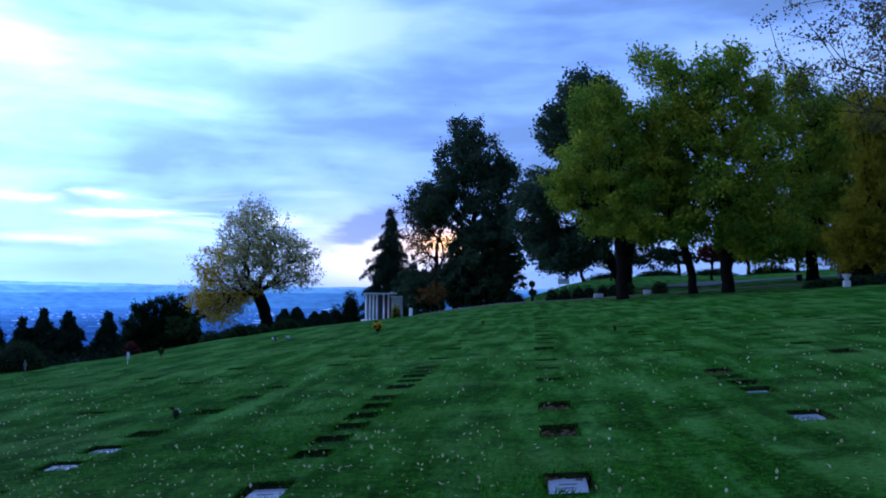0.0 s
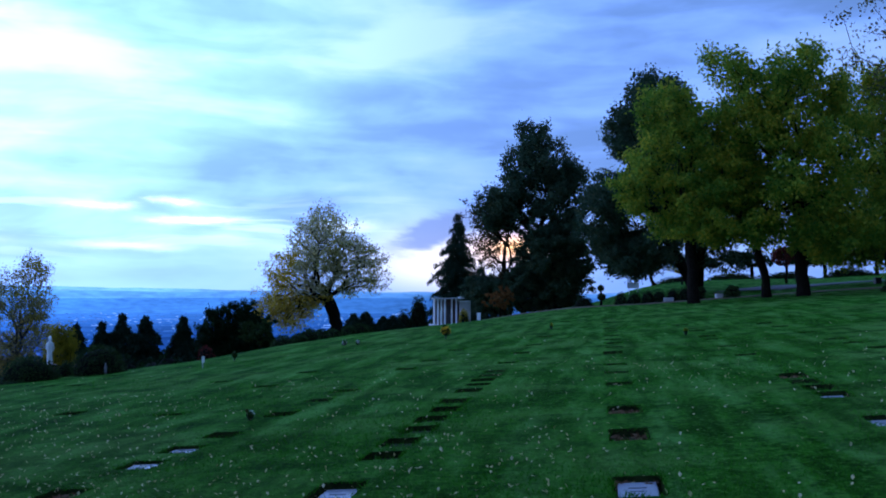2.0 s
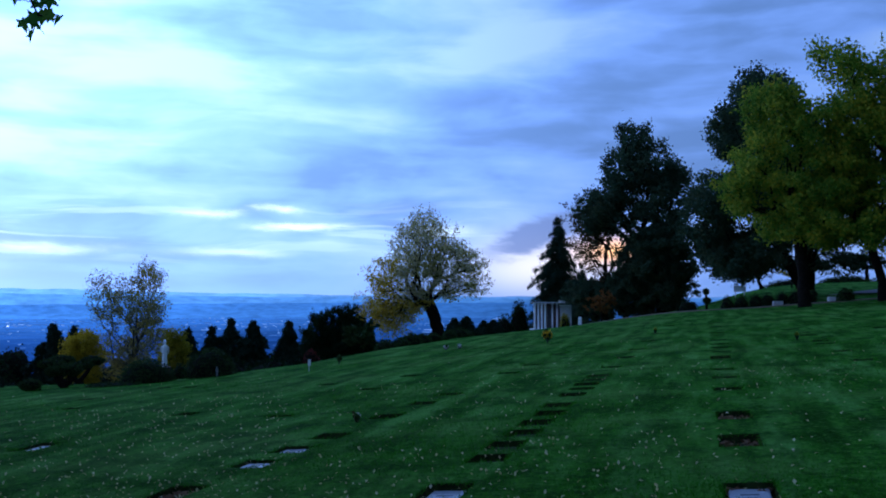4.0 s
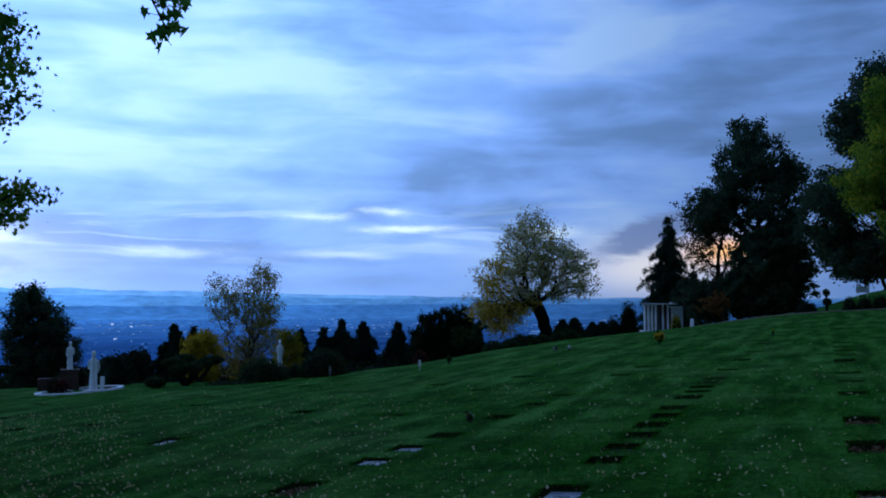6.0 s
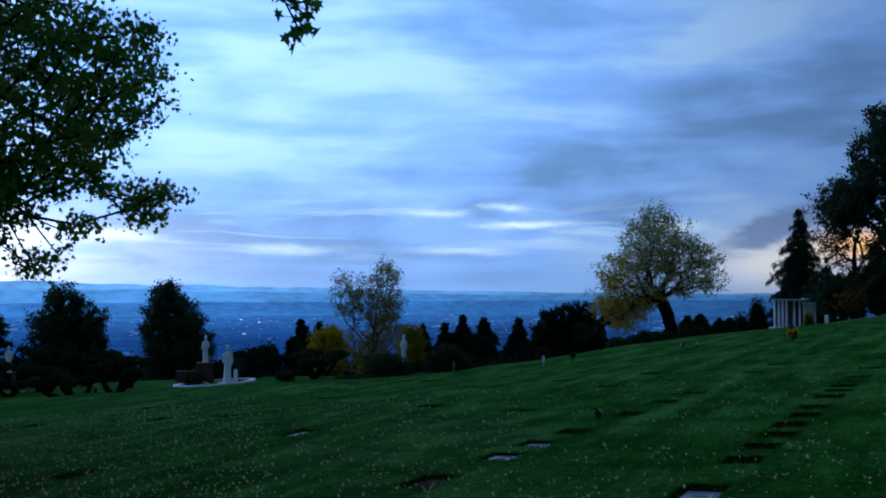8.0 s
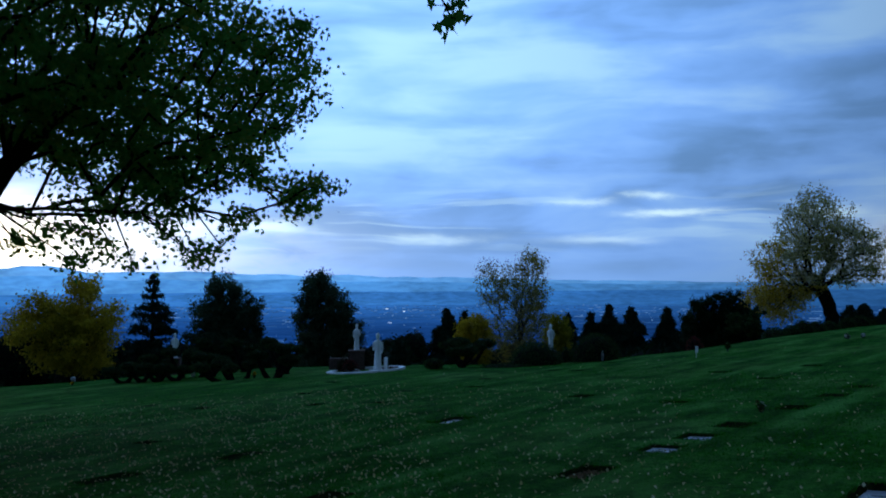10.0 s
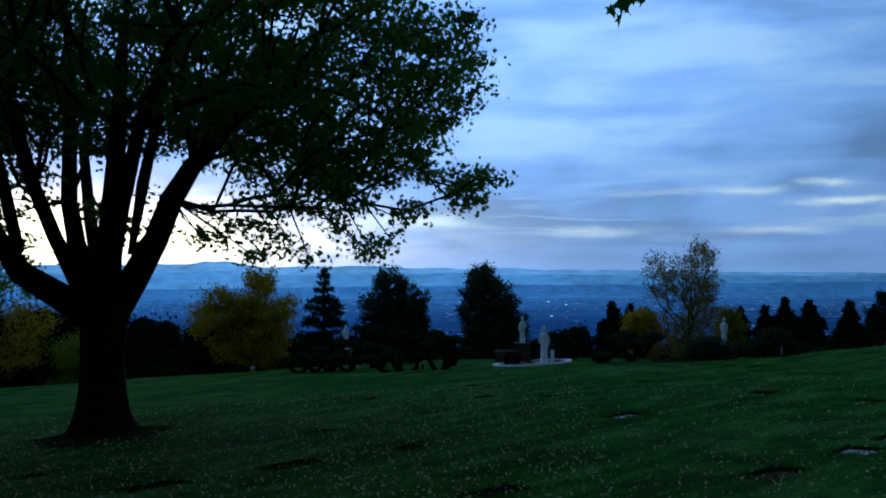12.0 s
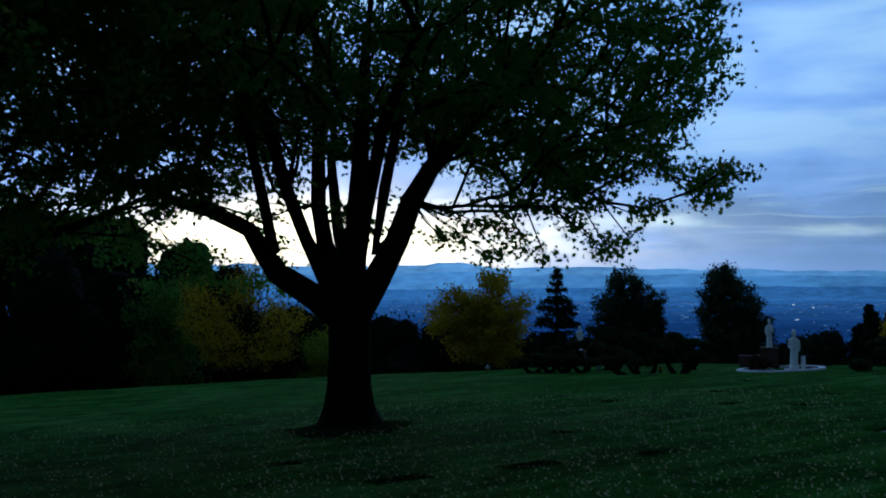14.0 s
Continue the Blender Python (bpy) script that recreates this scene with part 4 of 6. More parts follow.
def root_mound(x, y, r, h):
    """Bare trampled earth heaped round the foot of a trunk."""
    rings, n = 9, 40
    v = []
    for i in range(rings):
        q = i / (rings - 1)
        for j in range(n):
            a_ = 2 * math.pi * j / n
            rr = r * q * (1 + 0.22 * noise.noise(Vector((math.cos(a_) * 1.7, math.sin(a_) * 1.7, 4.0))))
            px, py = x + rr * math.cos(a_), y + rr * math.sin(a_)
            v.append((px, py, ground(px, py) + h * (1 - q) ** 1.5 - 0.03 * q + 0.03 * noise.noise(Vector((px * 5, py * 5, 0.0)))))
    i, j = np.meshgrid(np.arange(rings - 1), np.arange(n), indexing="ij")
    f = np.stack([i * n + j, i * n + (j + 1) % n, (i + 1) * n + (j + 1) % n, (i + 1) * n + j], -1).reshape(-1, 4)[:, ::-1]
    return tagged(new("earth_mound", mesh_of("earth_mound", np.array(v), f, SOIL, True)), "dark bare earth heaped round the maple's foot", "earth")


root_mound(*MAPLE_XY, 1.5, 0.17)

# the maple overhead, whose lowest spray hangs into view
OVER_XY = (-6.5, -1.0)
OVERHEAD = broadleaf("maple_tree", *OVER_XY, 13.8, 15.0, "tall maple spreading overhead with green leaves", LEAF_MAPLE, 43, 0.42, 900, 64, 0.14, MAPLE_LEAF, 0.4, bottom=-0.8, lobes=26, spread=0.28, scatter=0.32)


def spray():
    """The end of a bough that hangs over the lawn."""
    rng = np.random.default_rng(8)
    base = np.array([*OVER_XY, ground(*OVER_XY) - 0.05])
    end, start = np.array([-5.10, 7.35, 4.17]) - base, np.array([-6.0, 2.2, 8.2]) - base
    line = [start + (end - start) * f + np.array([0, 0, 1.1 * f * (1 - f) * 2]) for f in np.linspace(0, 1, 9)]
    twigs_a, twigs_b, pts = list(line[:-1]), list(line[1:]), []
    for i in range(40):
        up_ = rng.uniform(-0.20, 0.75)
        q = line[-1] + np.array([rng.normal() * 0.10 + 0.10 * up_, rng.normal() * 0.14, up_])
        twigs_a.append(line[-1] + (line[-2] - line[-1]) * max(0.0, min(1.0, up_ * 1.2)))
        twigs_b.append(q)
        pts.append(q)
    v, f = tubes(twigs_a, twigs_b, [0.03 - 0.0028 * i for i in range(8)] + [0.004] * 40, [0.028 - 0.0028 * i for i in range(8)] + [0.003] * 40, 5)
    bough = part("bough", mesh_of("bough", v, f, BARK, True), OVERHEAD)
    part("foliage", mesh_of("foliage", *leaves(rng, np.array(pts), 0.135, MAPLE_LEAF, 0.8), LEAF_MAPLE), bough)


spray()

# the grove beyond the lawn
GROVE = "trees of the grove"
GREEN_LABEL = "broad green tree turning yellow, in the grove beyond the lawn"
FRONT_HEADS = [(-1.09, 10.26, 1.81, 1.39), (0.76, 9.39, 1.66, 1.66), (-1.63, 8.09, 1.79, 1.52), (0.23, 6.97, 2.06, 1.65), (1.8, 7.48, 1.38, 1.65), (-0.57, 5.36, 1.64, 0.96), (1.01, 5.07, 1.37, 0.82), (-2.71, 6.74, 0.96, 1.1)]
TALL_HEADS = [(-3.1, 12.15, 1.25, 1.1), (-0.12, 11.95, 1.45, 1.1), (-1.66, 11.0, 1.6, 1.3), (1.12, 10.8, 1.26, 1.2), (-2.19, 9.6, 1.66, 1.39), (-0.14, 9.24, 1.94, 1.66), (1.59, 8.9, 1.38, 1.66), (-0.66, 7.14, 1.65, 1.37), (1.08, 6.57, 1.65, 1.37),
              (-1.82, 5.2, 1.0, 1.4), (0.32, 4.8, 1.37, 0.9), (1.7, 5.0, 1.3, 1.2), (0.9, 4.2, 1.0, 0.7)]
RIGHT_HEADS = [(-1.05, 12.59, 2.15, 2.15), (1.08, 11.46, 2.14, 2.14), (-1.09, 8.92, 2.13, 2.13), (1.34, 8.16, 2.48, 2.12), (-0.2, 5.92, 2.12, 1.41), (-2.05, 6.29, 1.41, 1.77), (1.9, 5.22, 1.76, 1.41), (-2.4, 4.6, 1.6, 1.2), (0.4, 4.5, 1.8, 1.1), (2.8, 4.3, 1.6, 1.2), (-3.8, 5.4, 1.4, 1.4)]
END_HEADS = [(-0.39, 10.54, 1.54, 1.54), (1.08, 9.05, 2.15, 2.15), (-0.43, 7.19, 1.53, 2.14), (1.03, 5.76, 2.13, 1.83), (-0.97, 4.99, 1.52, 1.06), (-1.6, 4.0, 1.5, 1.0), (0.6, 3.9, 2.0, 1.1)]
SLATE_HEADS = [(-2.0, 13.3, 2.08, 1.5), (-3.9, 11.4, 1.55, 1.73), (-4.7, 8.0, 1.75, 1.71), (-5.4, 6.3, 1.45, 1.71), (-4.1, 4.4, 2.04, 1.53), (-2.4, 8.99, 2.06, 2.74), (-2.2, 5.2, 1.6, 1.6)]
broadleaf("shade_tree", 8.52, 44.19, 11.6, 7.6, GREEN_LABEL, LEAF_GREEN, 101, 0.24, 420, 90, 0.16, trunk_r=0.27, group=GROVE, flare=0.2, heads=FRONT_HEADS)
broadleaf("shade_tree", 11.96, 44.6, 9.6, 6.0, "slighter green tree with a leaning forked trunk", LEAF_GREEN, 102, 0.30, 170, 70, 0.15, trunk_r=0.20, lean=(-0.9, 0.4), group=GROVE)
broadleaf("shade_tree", 13.15, 43.03, 13.8, 8.6, "tall green tree with a thick dark trunk", LEAF_GREEN, 103, 0.24, 600, 84, 0.16, trunk_r=0.29, group=GROVE, flare=0.2, heads=TALL_HEADS)
broadleaf("shade_tree", 21.38, 53.92, 14.6, 9.6, GREEN_LABEL, LEAF_GREEN, 104, 0.20, 640, 84, 0.18, trunk_r=0.34, group=GROVE, heads=RIGHT_HEADS)
broadleaf("shade_tree", 25.2, 57.6, 13.2, 9.0, "green tree with many yellow leaves", LEAF_OLIVE, 105, 0.14, 320, 70, 0.18, trunk_r=0.3, group=GROVE)
broadleaf("shade_tree", 21.29, 45.24, 12.0, 8.0, "yellow-green tree with low spreading boughs", LEAF_OLIVE, 106, 0.18, 480, 80, 0.165, trunk_r=0.3, group=GROVE, heads=END_HEADS)
broadleaf("dark_tree", 10.6, 55.0, 15.1, 7.6, "dark blue-green tree behind the grove", LEAF_SLATE, 108, 0.14, 780, 84, 0.17, trunk_r=0.3, group=GROVE, heads=SLATE_HEADS)
broadleaf("dark_tree", 11.9, 60.0, 12.5, 8.0, "dark blue-green tree behind the grove", LEAF_SLATE, 110, 0.10, 340, 70, 0.18, trunk_r=0.3, group=GROVE)
broadleaf("overhanging_tree", 13.1, 17.0, 9.8, 12.4, "thinly leaved tree with twiggy boughs over the lawn", LEAF_THIN, 109, 0.30, 1900, 40, 0.07, trunk_r=0.17, spread=0.36, lobes=34, scatter=0.13, bottom=-0.95)

# the dark stand beside the little building
CREST_HEADS = [(-0.73, 13.45, 1.38, 1.81), (-1.4, 11.31, 2.14, 2.14), (0.94, 11.31, 1.93, 2.14), (-2.24, 8.73, 2.56, 2.13), (1.17, 8.32, 2.13, 2.56), (2.22, 10.45, 1.07, 1.28), (-3.52, 8.3, 1.49, 1.71), (0.33, 4.9, 2.76, 2.97), (1.61, 3.21, 1.7, 2.55),
               (-1.35, 2.35, 2.12, 1.91), (-4.15, 7.23, 0.94, 1.49)]
broadleaf("dark_tree", 2.47, 69.96, 15.4, 8.4, "tall dense dark tree on the crest", LEAF_SLATE, 120, 0.10, 760, 84, 0.20, trunk_r=0.45, heads=CREST_HEADS)
broadleaf("russet_tree", -0.5, 71.0, 10.2, 6.4, "dark tree with russet leaves against the sunset", LEAF_RUSSET, 121, 0.14, 190, 26, 0.17, trunk_r=0.22)
broadleaf("dark_tree", 3.4, 68.0, 7.8, 5.8, "low dense dark tree on the crest", LEAF_SLATE, 122, 0.0, 300, 90, 0.19, trunk_r=0.3, bottom=-1.0)
broadleaf("dark_tree", 1.0, 68.6, 4.4, 4.2, "low dense dark shrubby tree on the crest", LEAF_SLATE, 123, 0.0, 160, 90, 0.17, trunk_r=0.2, bottom=-1.0)
broadleaf("dark_tree", -1.2, 71.5, 3.4, 4.6, "low dense dark shrubby tree on the crest", LEAF_SLATE, 127, 0.0, 220, 90, 0.17, trunk_r=0.2, bottom=-1.0)
conifer("spruce", -4.9, 85.9, 9.6, 7.2, "tall dark spruce beside the small building", 124, tiers=30, droop=0.3, dense=1.8, full=0.8, flat=1.3)
conifer("cypress", -2.6, 82.0, 5.0, 3.6, "squat dark evergreen beside the small building", 125, droop=0.1, dense=1.6)
broadleaf("small_tree", -0.73, 66.0, 2.3, 2.2, "small orange-brown autumn tree", LEAF_BROWN, 126, 0.25, 70, 26, 0.14, trunk_r=0.07)

# the lone autumn tree and the planting along the brow
LONE_HEADS = [(-0.83, 4.72, 1.65, 1.38), (0.51, 4.06, 1.38, 1.24), (1.46, 3.13, 1.04, 0.96), (-2.0, 3.89, 1.24, 1.24), (-1.2, 2.82, 1.51, 1.1), (-2.75, 2.01, 1.16, 1.1), (-2.34, 0.81, 1.1, 0.77), (-3.26, 1.34, 0.69, 0.69), (0.66, 2.57, 1.24, 0.96), (1.87, 2.32, 0.6, 0.55), (-0.5, 3.6, 1.1, 0.95), (-0.7, 5.15, 1.1, 0.95), (-1.9, 1.5, 1.2, 0.9), (-2.5, 2.9, 1.15, 1.0), (-1.3, 1.9, 1.1, 0.8), (-2.9, 1.2, 1.0, 0.8)]
broadleaf("autumn_tree", -8.33, 44.53, 6.0, 6.6, "lone autumn tree with thinning pale and golden leaves", LEAF_PALE, 137, 0.20, 800, 44, 0.09, trunk_r=0.30, gold=LEAF_GOLD, gold_share=0.9, scatter=0.15, heads=LONE_HEADS)
BROW = "clipped shrubs along the brow"
for i, (az_, r_, w, h) in enumerate([(-12.9, 37.6, 0.40, 0.42), (-12.3, 38.2, 0.50, 0.56), (-11.6, 38.8, 0.48, 0.46), (-10.9, 39.6, 0.40, 0.40), (-9.9, 41.2, 0.36, 0.44), (-9.3, 41.8, 0.48, 0.50), (-8.9, 42.4, 0.40, 0.40), (-13.8, 36.6, 0.52, 0.40)]):
    bush("clipped_shrub", r_ * math.sin(radians(az_)), r_ * math.cos(radians(az_)), (w, w * 0.9, h), "rounded dark green clipped shrub", LEAF_BOX, 200 + i, group=BROW, n=900, size=0.06)
for x, y, top, w in ((-14.6, 45.4, 1.15, 2.8), (-13.7, 45.4, 1.4, 2.9), (-13.0, 45.4, 1.25, 2.6), (-12.3, 45.0, 0.8, 2.2)):
    conifer("yew", x, y, top, w, "upright dark evergreen in a clump", 140 + int(-x), LEAF_DARK, group="dark evergreen clump", droop=-0.7, dense=2.2, full=0.42, category="evergreen tree")
broadleaf("pad_tree", -11.4, 42.0, 0.75, 2.0, "low flat-topped dark shrub", LEAF_BOX, 141, 0.45, 50, 60, 0.11, trunk_r=0.08)
for i, (az_, r_, top, w) in enumerate([(-25.6, 57, 0.15, 4.6), (-24.2, 58, 0.30, 4.8), (-23.1, 58, 0.72, 5.2), (-21.8, 57, 0.52, 5.6), (-19.7, 58, 0.55, 5.2), (-18.4, 60, 0.25, 4.8), (-16.9, 60, 0.0, 4.6), (-9.6, 60, 0.55, 2.6), (-8.9, 61, 0.66, 2.6), (-7.8, 64, 0.30, 2.2), (-7.2, 65, 0.34, 2.2),
                                       (-33.0, 52, 0.58, 5.0), (-31.9, 55, 0.40, 4.8)]):
    conifer("fir", r_ * math.sin(radians(az_)), r_ * math.cos(radians(az_)), top, w * 1.9, "dark fir on the slope below the lawn", 150 + i, group="firs below the brow", tiers=46, dense=1.5, base=0.3, full=0.95, flat=1.8)
bush("low_hedge", -12.9, 33.2, (2.6, 0.6, 0.46), "long low clipped hedge along the brow", LEAF_BOX, 160, "hedge", n=2200, size=0.08)
DOMES = [(-24.4, 26.2, 0.74, 0.82, "dense dome-shaped clipped bush"), (-28.0, 25.8, 0.78, 0.68, "wide dome-shaped clipped bush")]
for i, (az_, r_, w, h, label_) in enumerate(DOMES):
    bush("dome_bush", r_ * math.sin(radians(az_)), r_ * math.cos(radians(az_)), (w, w * 0.85, h), label_, LEAF_BOX, 161 + i, "bush", n=3200, size=0.045, lumps=0.05)
bush("low_hedge", -12.5, 22.2, (1.05, 0.45, 0.14), "flat clipped edging below the dome bush", LEAF_BOX, 167, "hedge", n=900, size=0.05)
bush("clipped_shrub", -11.95, 24.4, (0.32, 0.30, 0.46), "small round clipped shrub between the dome bushes", LEAF_BOX, 168, n=600, size=0.05)
bush("red_shrub", -11.3, 34.0, (0.36, 0.3, 0.80), "small dark red shrub", LEAF_RED, 163, n=500, size=0.07)
bush("dark_shrub", -7.9, 69.0, (0.95, 0.9, 2.2), "dark rounded shrub beside the small building", LEAF_DARK, 164, n=1200, size=0.12)
bush("dark_shrub", -6.9, 69.8, (0.75, 0.7, 2.9), "dark pointed shrub beside the small building", LEAF_DARK, 165, n=1200, size=0.12)
bush("yellow_shrub", -3.55, 71.4, (0.44, 0.42, 1.30), "small olive shrub beside the small building", LEAF_OLIVE, 166, n=500, size=0.1)

# trees and bushes round the statues
OLIVE_HEADS = [(0.22, 2.76, 0.83, 0.78), (-1.32, 2.26, 1.17, 0.78), (-0.3, 1.61, 1.17, 1.04), (0.71, 1.6, 0.52, 1.17), (-1.58, 1.36, 0.78, 0.65), (-0.45, 0.33, 1.3, 0.91), (0.43, 0.07, 0.91, 0.78), (0.1, 1.1, 0.9, 0.9), (-0.9, -0.7, 1.2, 0.8), (0.6, -0.7, 0.9, 0.8), (-0.2, -1.5, 1.3, 0.8)]
broadleaf("autumn_tree", -20.4, 37.9, 3.5, 4.4, "thinning autumn tree with bare twigs and yellow leaves", LEAF_TAN, 170, 0.12, 640, 34, 0.075, trunk_r=0.17, scatter=0.12, bark=BARK_GREY, gold=LEAF_YELLOW, gold_share=0.5, heads=OLIVE_HEADS)
broadleaf("yellow_bush", -21.0, 34.4, 0.6, 2.0, "round yellow-leaved bush below the lawn", LEAF_YELLOW, 171, 0.3, 150, 60, 0.09, trunk_r=0.06, scatter=0.10, heads=[(0.0, 0.08, 0.62, 0.5), (-0.3, -0.4, 0.56, 0.45), (0.33, -0.45, 0.58, 0.5), (0.0, -1.1, 0.8, 0.7)])
broadleaf("yellow_bush", -17.87, 36.01, 0.5, 1.6, "round olive-yellow bush below the lawn", LEAF_OLIVE, 172, 0.3, 120, 60, 0.09, trunk_r=0.06, scatter=0.10, heads=[(-0.04, 0.06, 0.5, 0.45), (0.18, -0.31, 0.4, 0.36), (-0.21, -0.38, 0.45, 0.36), (0.0, -1.0, 0.7, 0.7)])
broadleaf("round_tree", -30.11, 35.23, 2.4, 4.1, "dense dark round-headed tree below the statues", LEAF_SLATE, 175, 0.2, 620, 80, 0.105, trunk_r=0.2, scatter=0.12,
          heads=[(-0.28, 1.53, 0.9, 0.84), (-0.7, 0.42, 0.84, 1.12), (0.55, 0.55, 0.98, 0.98), (-0.01, -0.84, 1.54, 0.98), (1.25, -0.57, 0.79, 0.79), (0.1, -1.9, 1.6, 0.9)])
broadleaf("round_tree", -33.56, 32.02, 2.4, 4.5, "dense dark round-headed tree below the statues", LEAF_SLATE, 176, 0.2, 680, 80, 0.105, trunk_r=0.2, scatter=0.12,
          heads=[(-0.05, 1.42, 0.98, 0.9), (-0.68, 0.46, 1.12, 0.98), (0.82, 0.44, 1.07, 0.98), (0.0, -0.65, 1.74, 1.12), (-1.23, -0.78, 0.7, 0.7), (1.24, -0.81, 0.62, 0.7), (0.0, -1.9, 1.7, 0.9)])
conifer("spruce", -38.7, 31.9, 2.6, 4.9, "slender dark spruce with layered upturned boughs, on the slope", 177, tiers=27, dense=1.6, droop=-0.15, full=0.8, flat=0.8)
GOLDEN_HEADS = [(0.33, 1.59, 0.68, 0.63), (-1.09, 0.57, 1.09, 0.72), (0.78, 0.54, 1.09, 0.85), (-1.51, -0.11, 1.01, 0.77), (-0.1, -0.36, 1.21, 0.97), (1.24, -0.16, 0.68, 0.97), (-0.75, -1.15, 0.97, 0.53), (0.57, -1.07, 0.97, 0.6), (-0.15, 0.55, 0.9, 0.8)]
broadleaf("autumn_tree", -32.79, 22.99, 2.2, 4.3, "golden-yellow autumn tree at the lawn's edge", LEAF_YELLOW, 178, 0.22, 360, 70, 0.11, trunk_r=0.16, scatter=0.16, heads=GOLDEN_HEADS)
broadleaf("autumn_tree", -43.18, 16.26, 3.4, 5.6, "half-bare autumn tree with dark twigs above yellow leaves", LEAF_BRIGHT, 179, 0.16, 420, 44, 0.10, trunk_r=0.2, bare=0.25, scatter=0.2,
          heads=[(-1.82, 0.03, 1.38, 1.38), (1.86, -0.01, 1.24, 1.38), (-2.09, 1.36, 0.97, 0.83), (-0.78, -1.05, 1.66, 1.11), (1.33, -1.36, 1.38, 1.11), (0.0, 1.08, 1.0, 1.0)])
broadleaf("bare_tree", -43.6, 16.6, 3.4, 3.6, "leafless dark tree with fine twigs", LEAF_TAN, 184, 0.3, 260, 3, 0.08, trunk_r=0.16, scatter=0.2, heads=[(0.0, 1.2, 1.6, 1.4), (0.0, 2.5, 1.3, 0.9)])
broadleaf("green_bush", -42.6, 20.4, -0.5, 2.8, "green bushy tree at the lawn's edge", LEAF_GREEN, 180, 0.1, 130, 70, 0.10, trunk_r=0.1, scatter=0.2)
broadleaf("green_bush", -46.5, 13.6, 1.5, 3.6, "olive-green bushy tree at the lawn's edge", LEAF_MAPLE, 181, 0.1, 200, 70, 0.12, trunk_r=0.1, scatter=0.24)


def thicket(name, spots, label, seed, mat):
    """A dark belt of far trees, too tangled to count."""
    rng = np.random.default_rng(seed)
    chunks = []
    for x, y, top, w in spots:
        z = ground(x, y)
        h = top - z
        for j in range(5 if top < 1.5 else 10):
            r = w * rng.uniform(0.2, 0.3)
            v, f = bush_mesh(rng, (r, r, r * rng.uniform(0.8, 1.5)), 620, 0.20, 0.4, False)
            off = np.array([x + rng.normal() * w * 0.2, y + rng.normal() * w * 0.2, top - r * (0.9 + 0.75 * j)])
            chunks += [(v + off, g) for g in f]
        chunks.append(tubes([(x, y, z - 0.2)], [(x, y, z + h * 0.7)], [0.2], [0.05], 6))
    return tagged(new(name, mesh_of(name, *lump(chunks), mat, core=SHADED_CORE)), label, "woods", kind="stuff")


rng_w = np.random.default_rng(77)
thicket("far_woods", [(-r * math.sin(radians(a_)), r * math.cos(radians(a_)), rng_w.uniform(-1.4, 0.9) + float(np.interp(a_, [66, 71, 73.5, 76], [0, 1.8, 2.2, 4.4])), rng_w.uniform(4.5, 7.5)) for a_, r in zip(np.arange(56, 104, 1.5), rng_w.uniform(50, 64, 40))],
        "dark tangled woods below the edge of the lawn", 78, LEAF_DARK)
thicket("slope_woods", [(-r * math.sin(radians(a_)), r * math.cos(radians(a_)), float(np.interp(a_, [14, 18], [-2.8, -2.0])) + rng_w.uniform(-0.6, 0.4), rng_w.uniform(4.0, 6.5)) for a_, r in zip(np.arange(9, 57, 1.0), rng_w.uniform(48, 64, 60))],
        "dark woods on the slope below the brow", 79, LEAF_DARK)


# ---- grave markers in their beds ----
def slab(w, l, h, bevel=0.008):
    bm = bmesh.new()
    bmesh.ops.create_cube(bm, size=1.0)
    for v_ in bm.verts:
        v_.co = Vector((v_.co.x * w, v_.co.y * l, v_.co.z * h))
    bmesh.ops.bevel(bm, geom=bm.edges[:], offset=bevel, segments=1, affect="EDGES")
    return bm


def bar(w, l, h, x, y, z):
    bm = slab(w, l, h, 0.001)
    bmesh.ops.translate(bm, verts=bm.verts, vec=(x, y, z))
    return bm


def marker(k, s, v, long):
    x, y = along_row(s, v)
    pale = (k, s) in PALE
    z = ground(x, y)
    slope = math.degrees(math.atan(0.07))
    ob = thing("grave_marker", (x, y, z - 0.055), "flat pale granite grave marker sunk in the turf" if pale else "flat dark bronze grave marker sunk in overgrown turf",
               "grave marker", "flat grave markers in rows")
    ob.matrix_world = pose(x, y, z - (0.066 if pale and k == -2 else 0.085 if pale else 0.105 if s < 16 else 0.075), 1.0, -slope, -math.degrees(ROW_TURN))
    part("stone", slab(0.305, long, 0.06), ob, "", GRANITE if pale else BRONZE).location.z = 0.008
    if pale and s < 10:
        for i, (w, o) in enumerate(((0.14, 0.08), (0.10, -0.04))):
            part("inscription", bar(w, 0.03, 0.004, 0.0, o, 0.040), ob, "illegible dark inscription line", ENGRAVED)


for row in MARKERS:
    marker(*row)

rng_l = np.random.default_rng(31)


def litter(name, xs, ys, lift_, size, mat, label, shape=FAN_LEAF, flat=1.5):
    z = land(xs, ys) + lift_
    ob = new(name, mesh_of(name, *leaves(rng_l, np.stack([xs, ys, z], -1), size, shape, 0.0, flat), mat))
    return tagged(ob, label, "leaves", kind="stuff")


def polar(n, az0, az1, r0, r1, power=1.0):
    a_, r = np.radians(rng_l.uniform(az0, az1, n)), r0 + (r1 - r0) * rng_l.random(n) ** power
    return r * np.sin(a_), r * np.cos(a_)


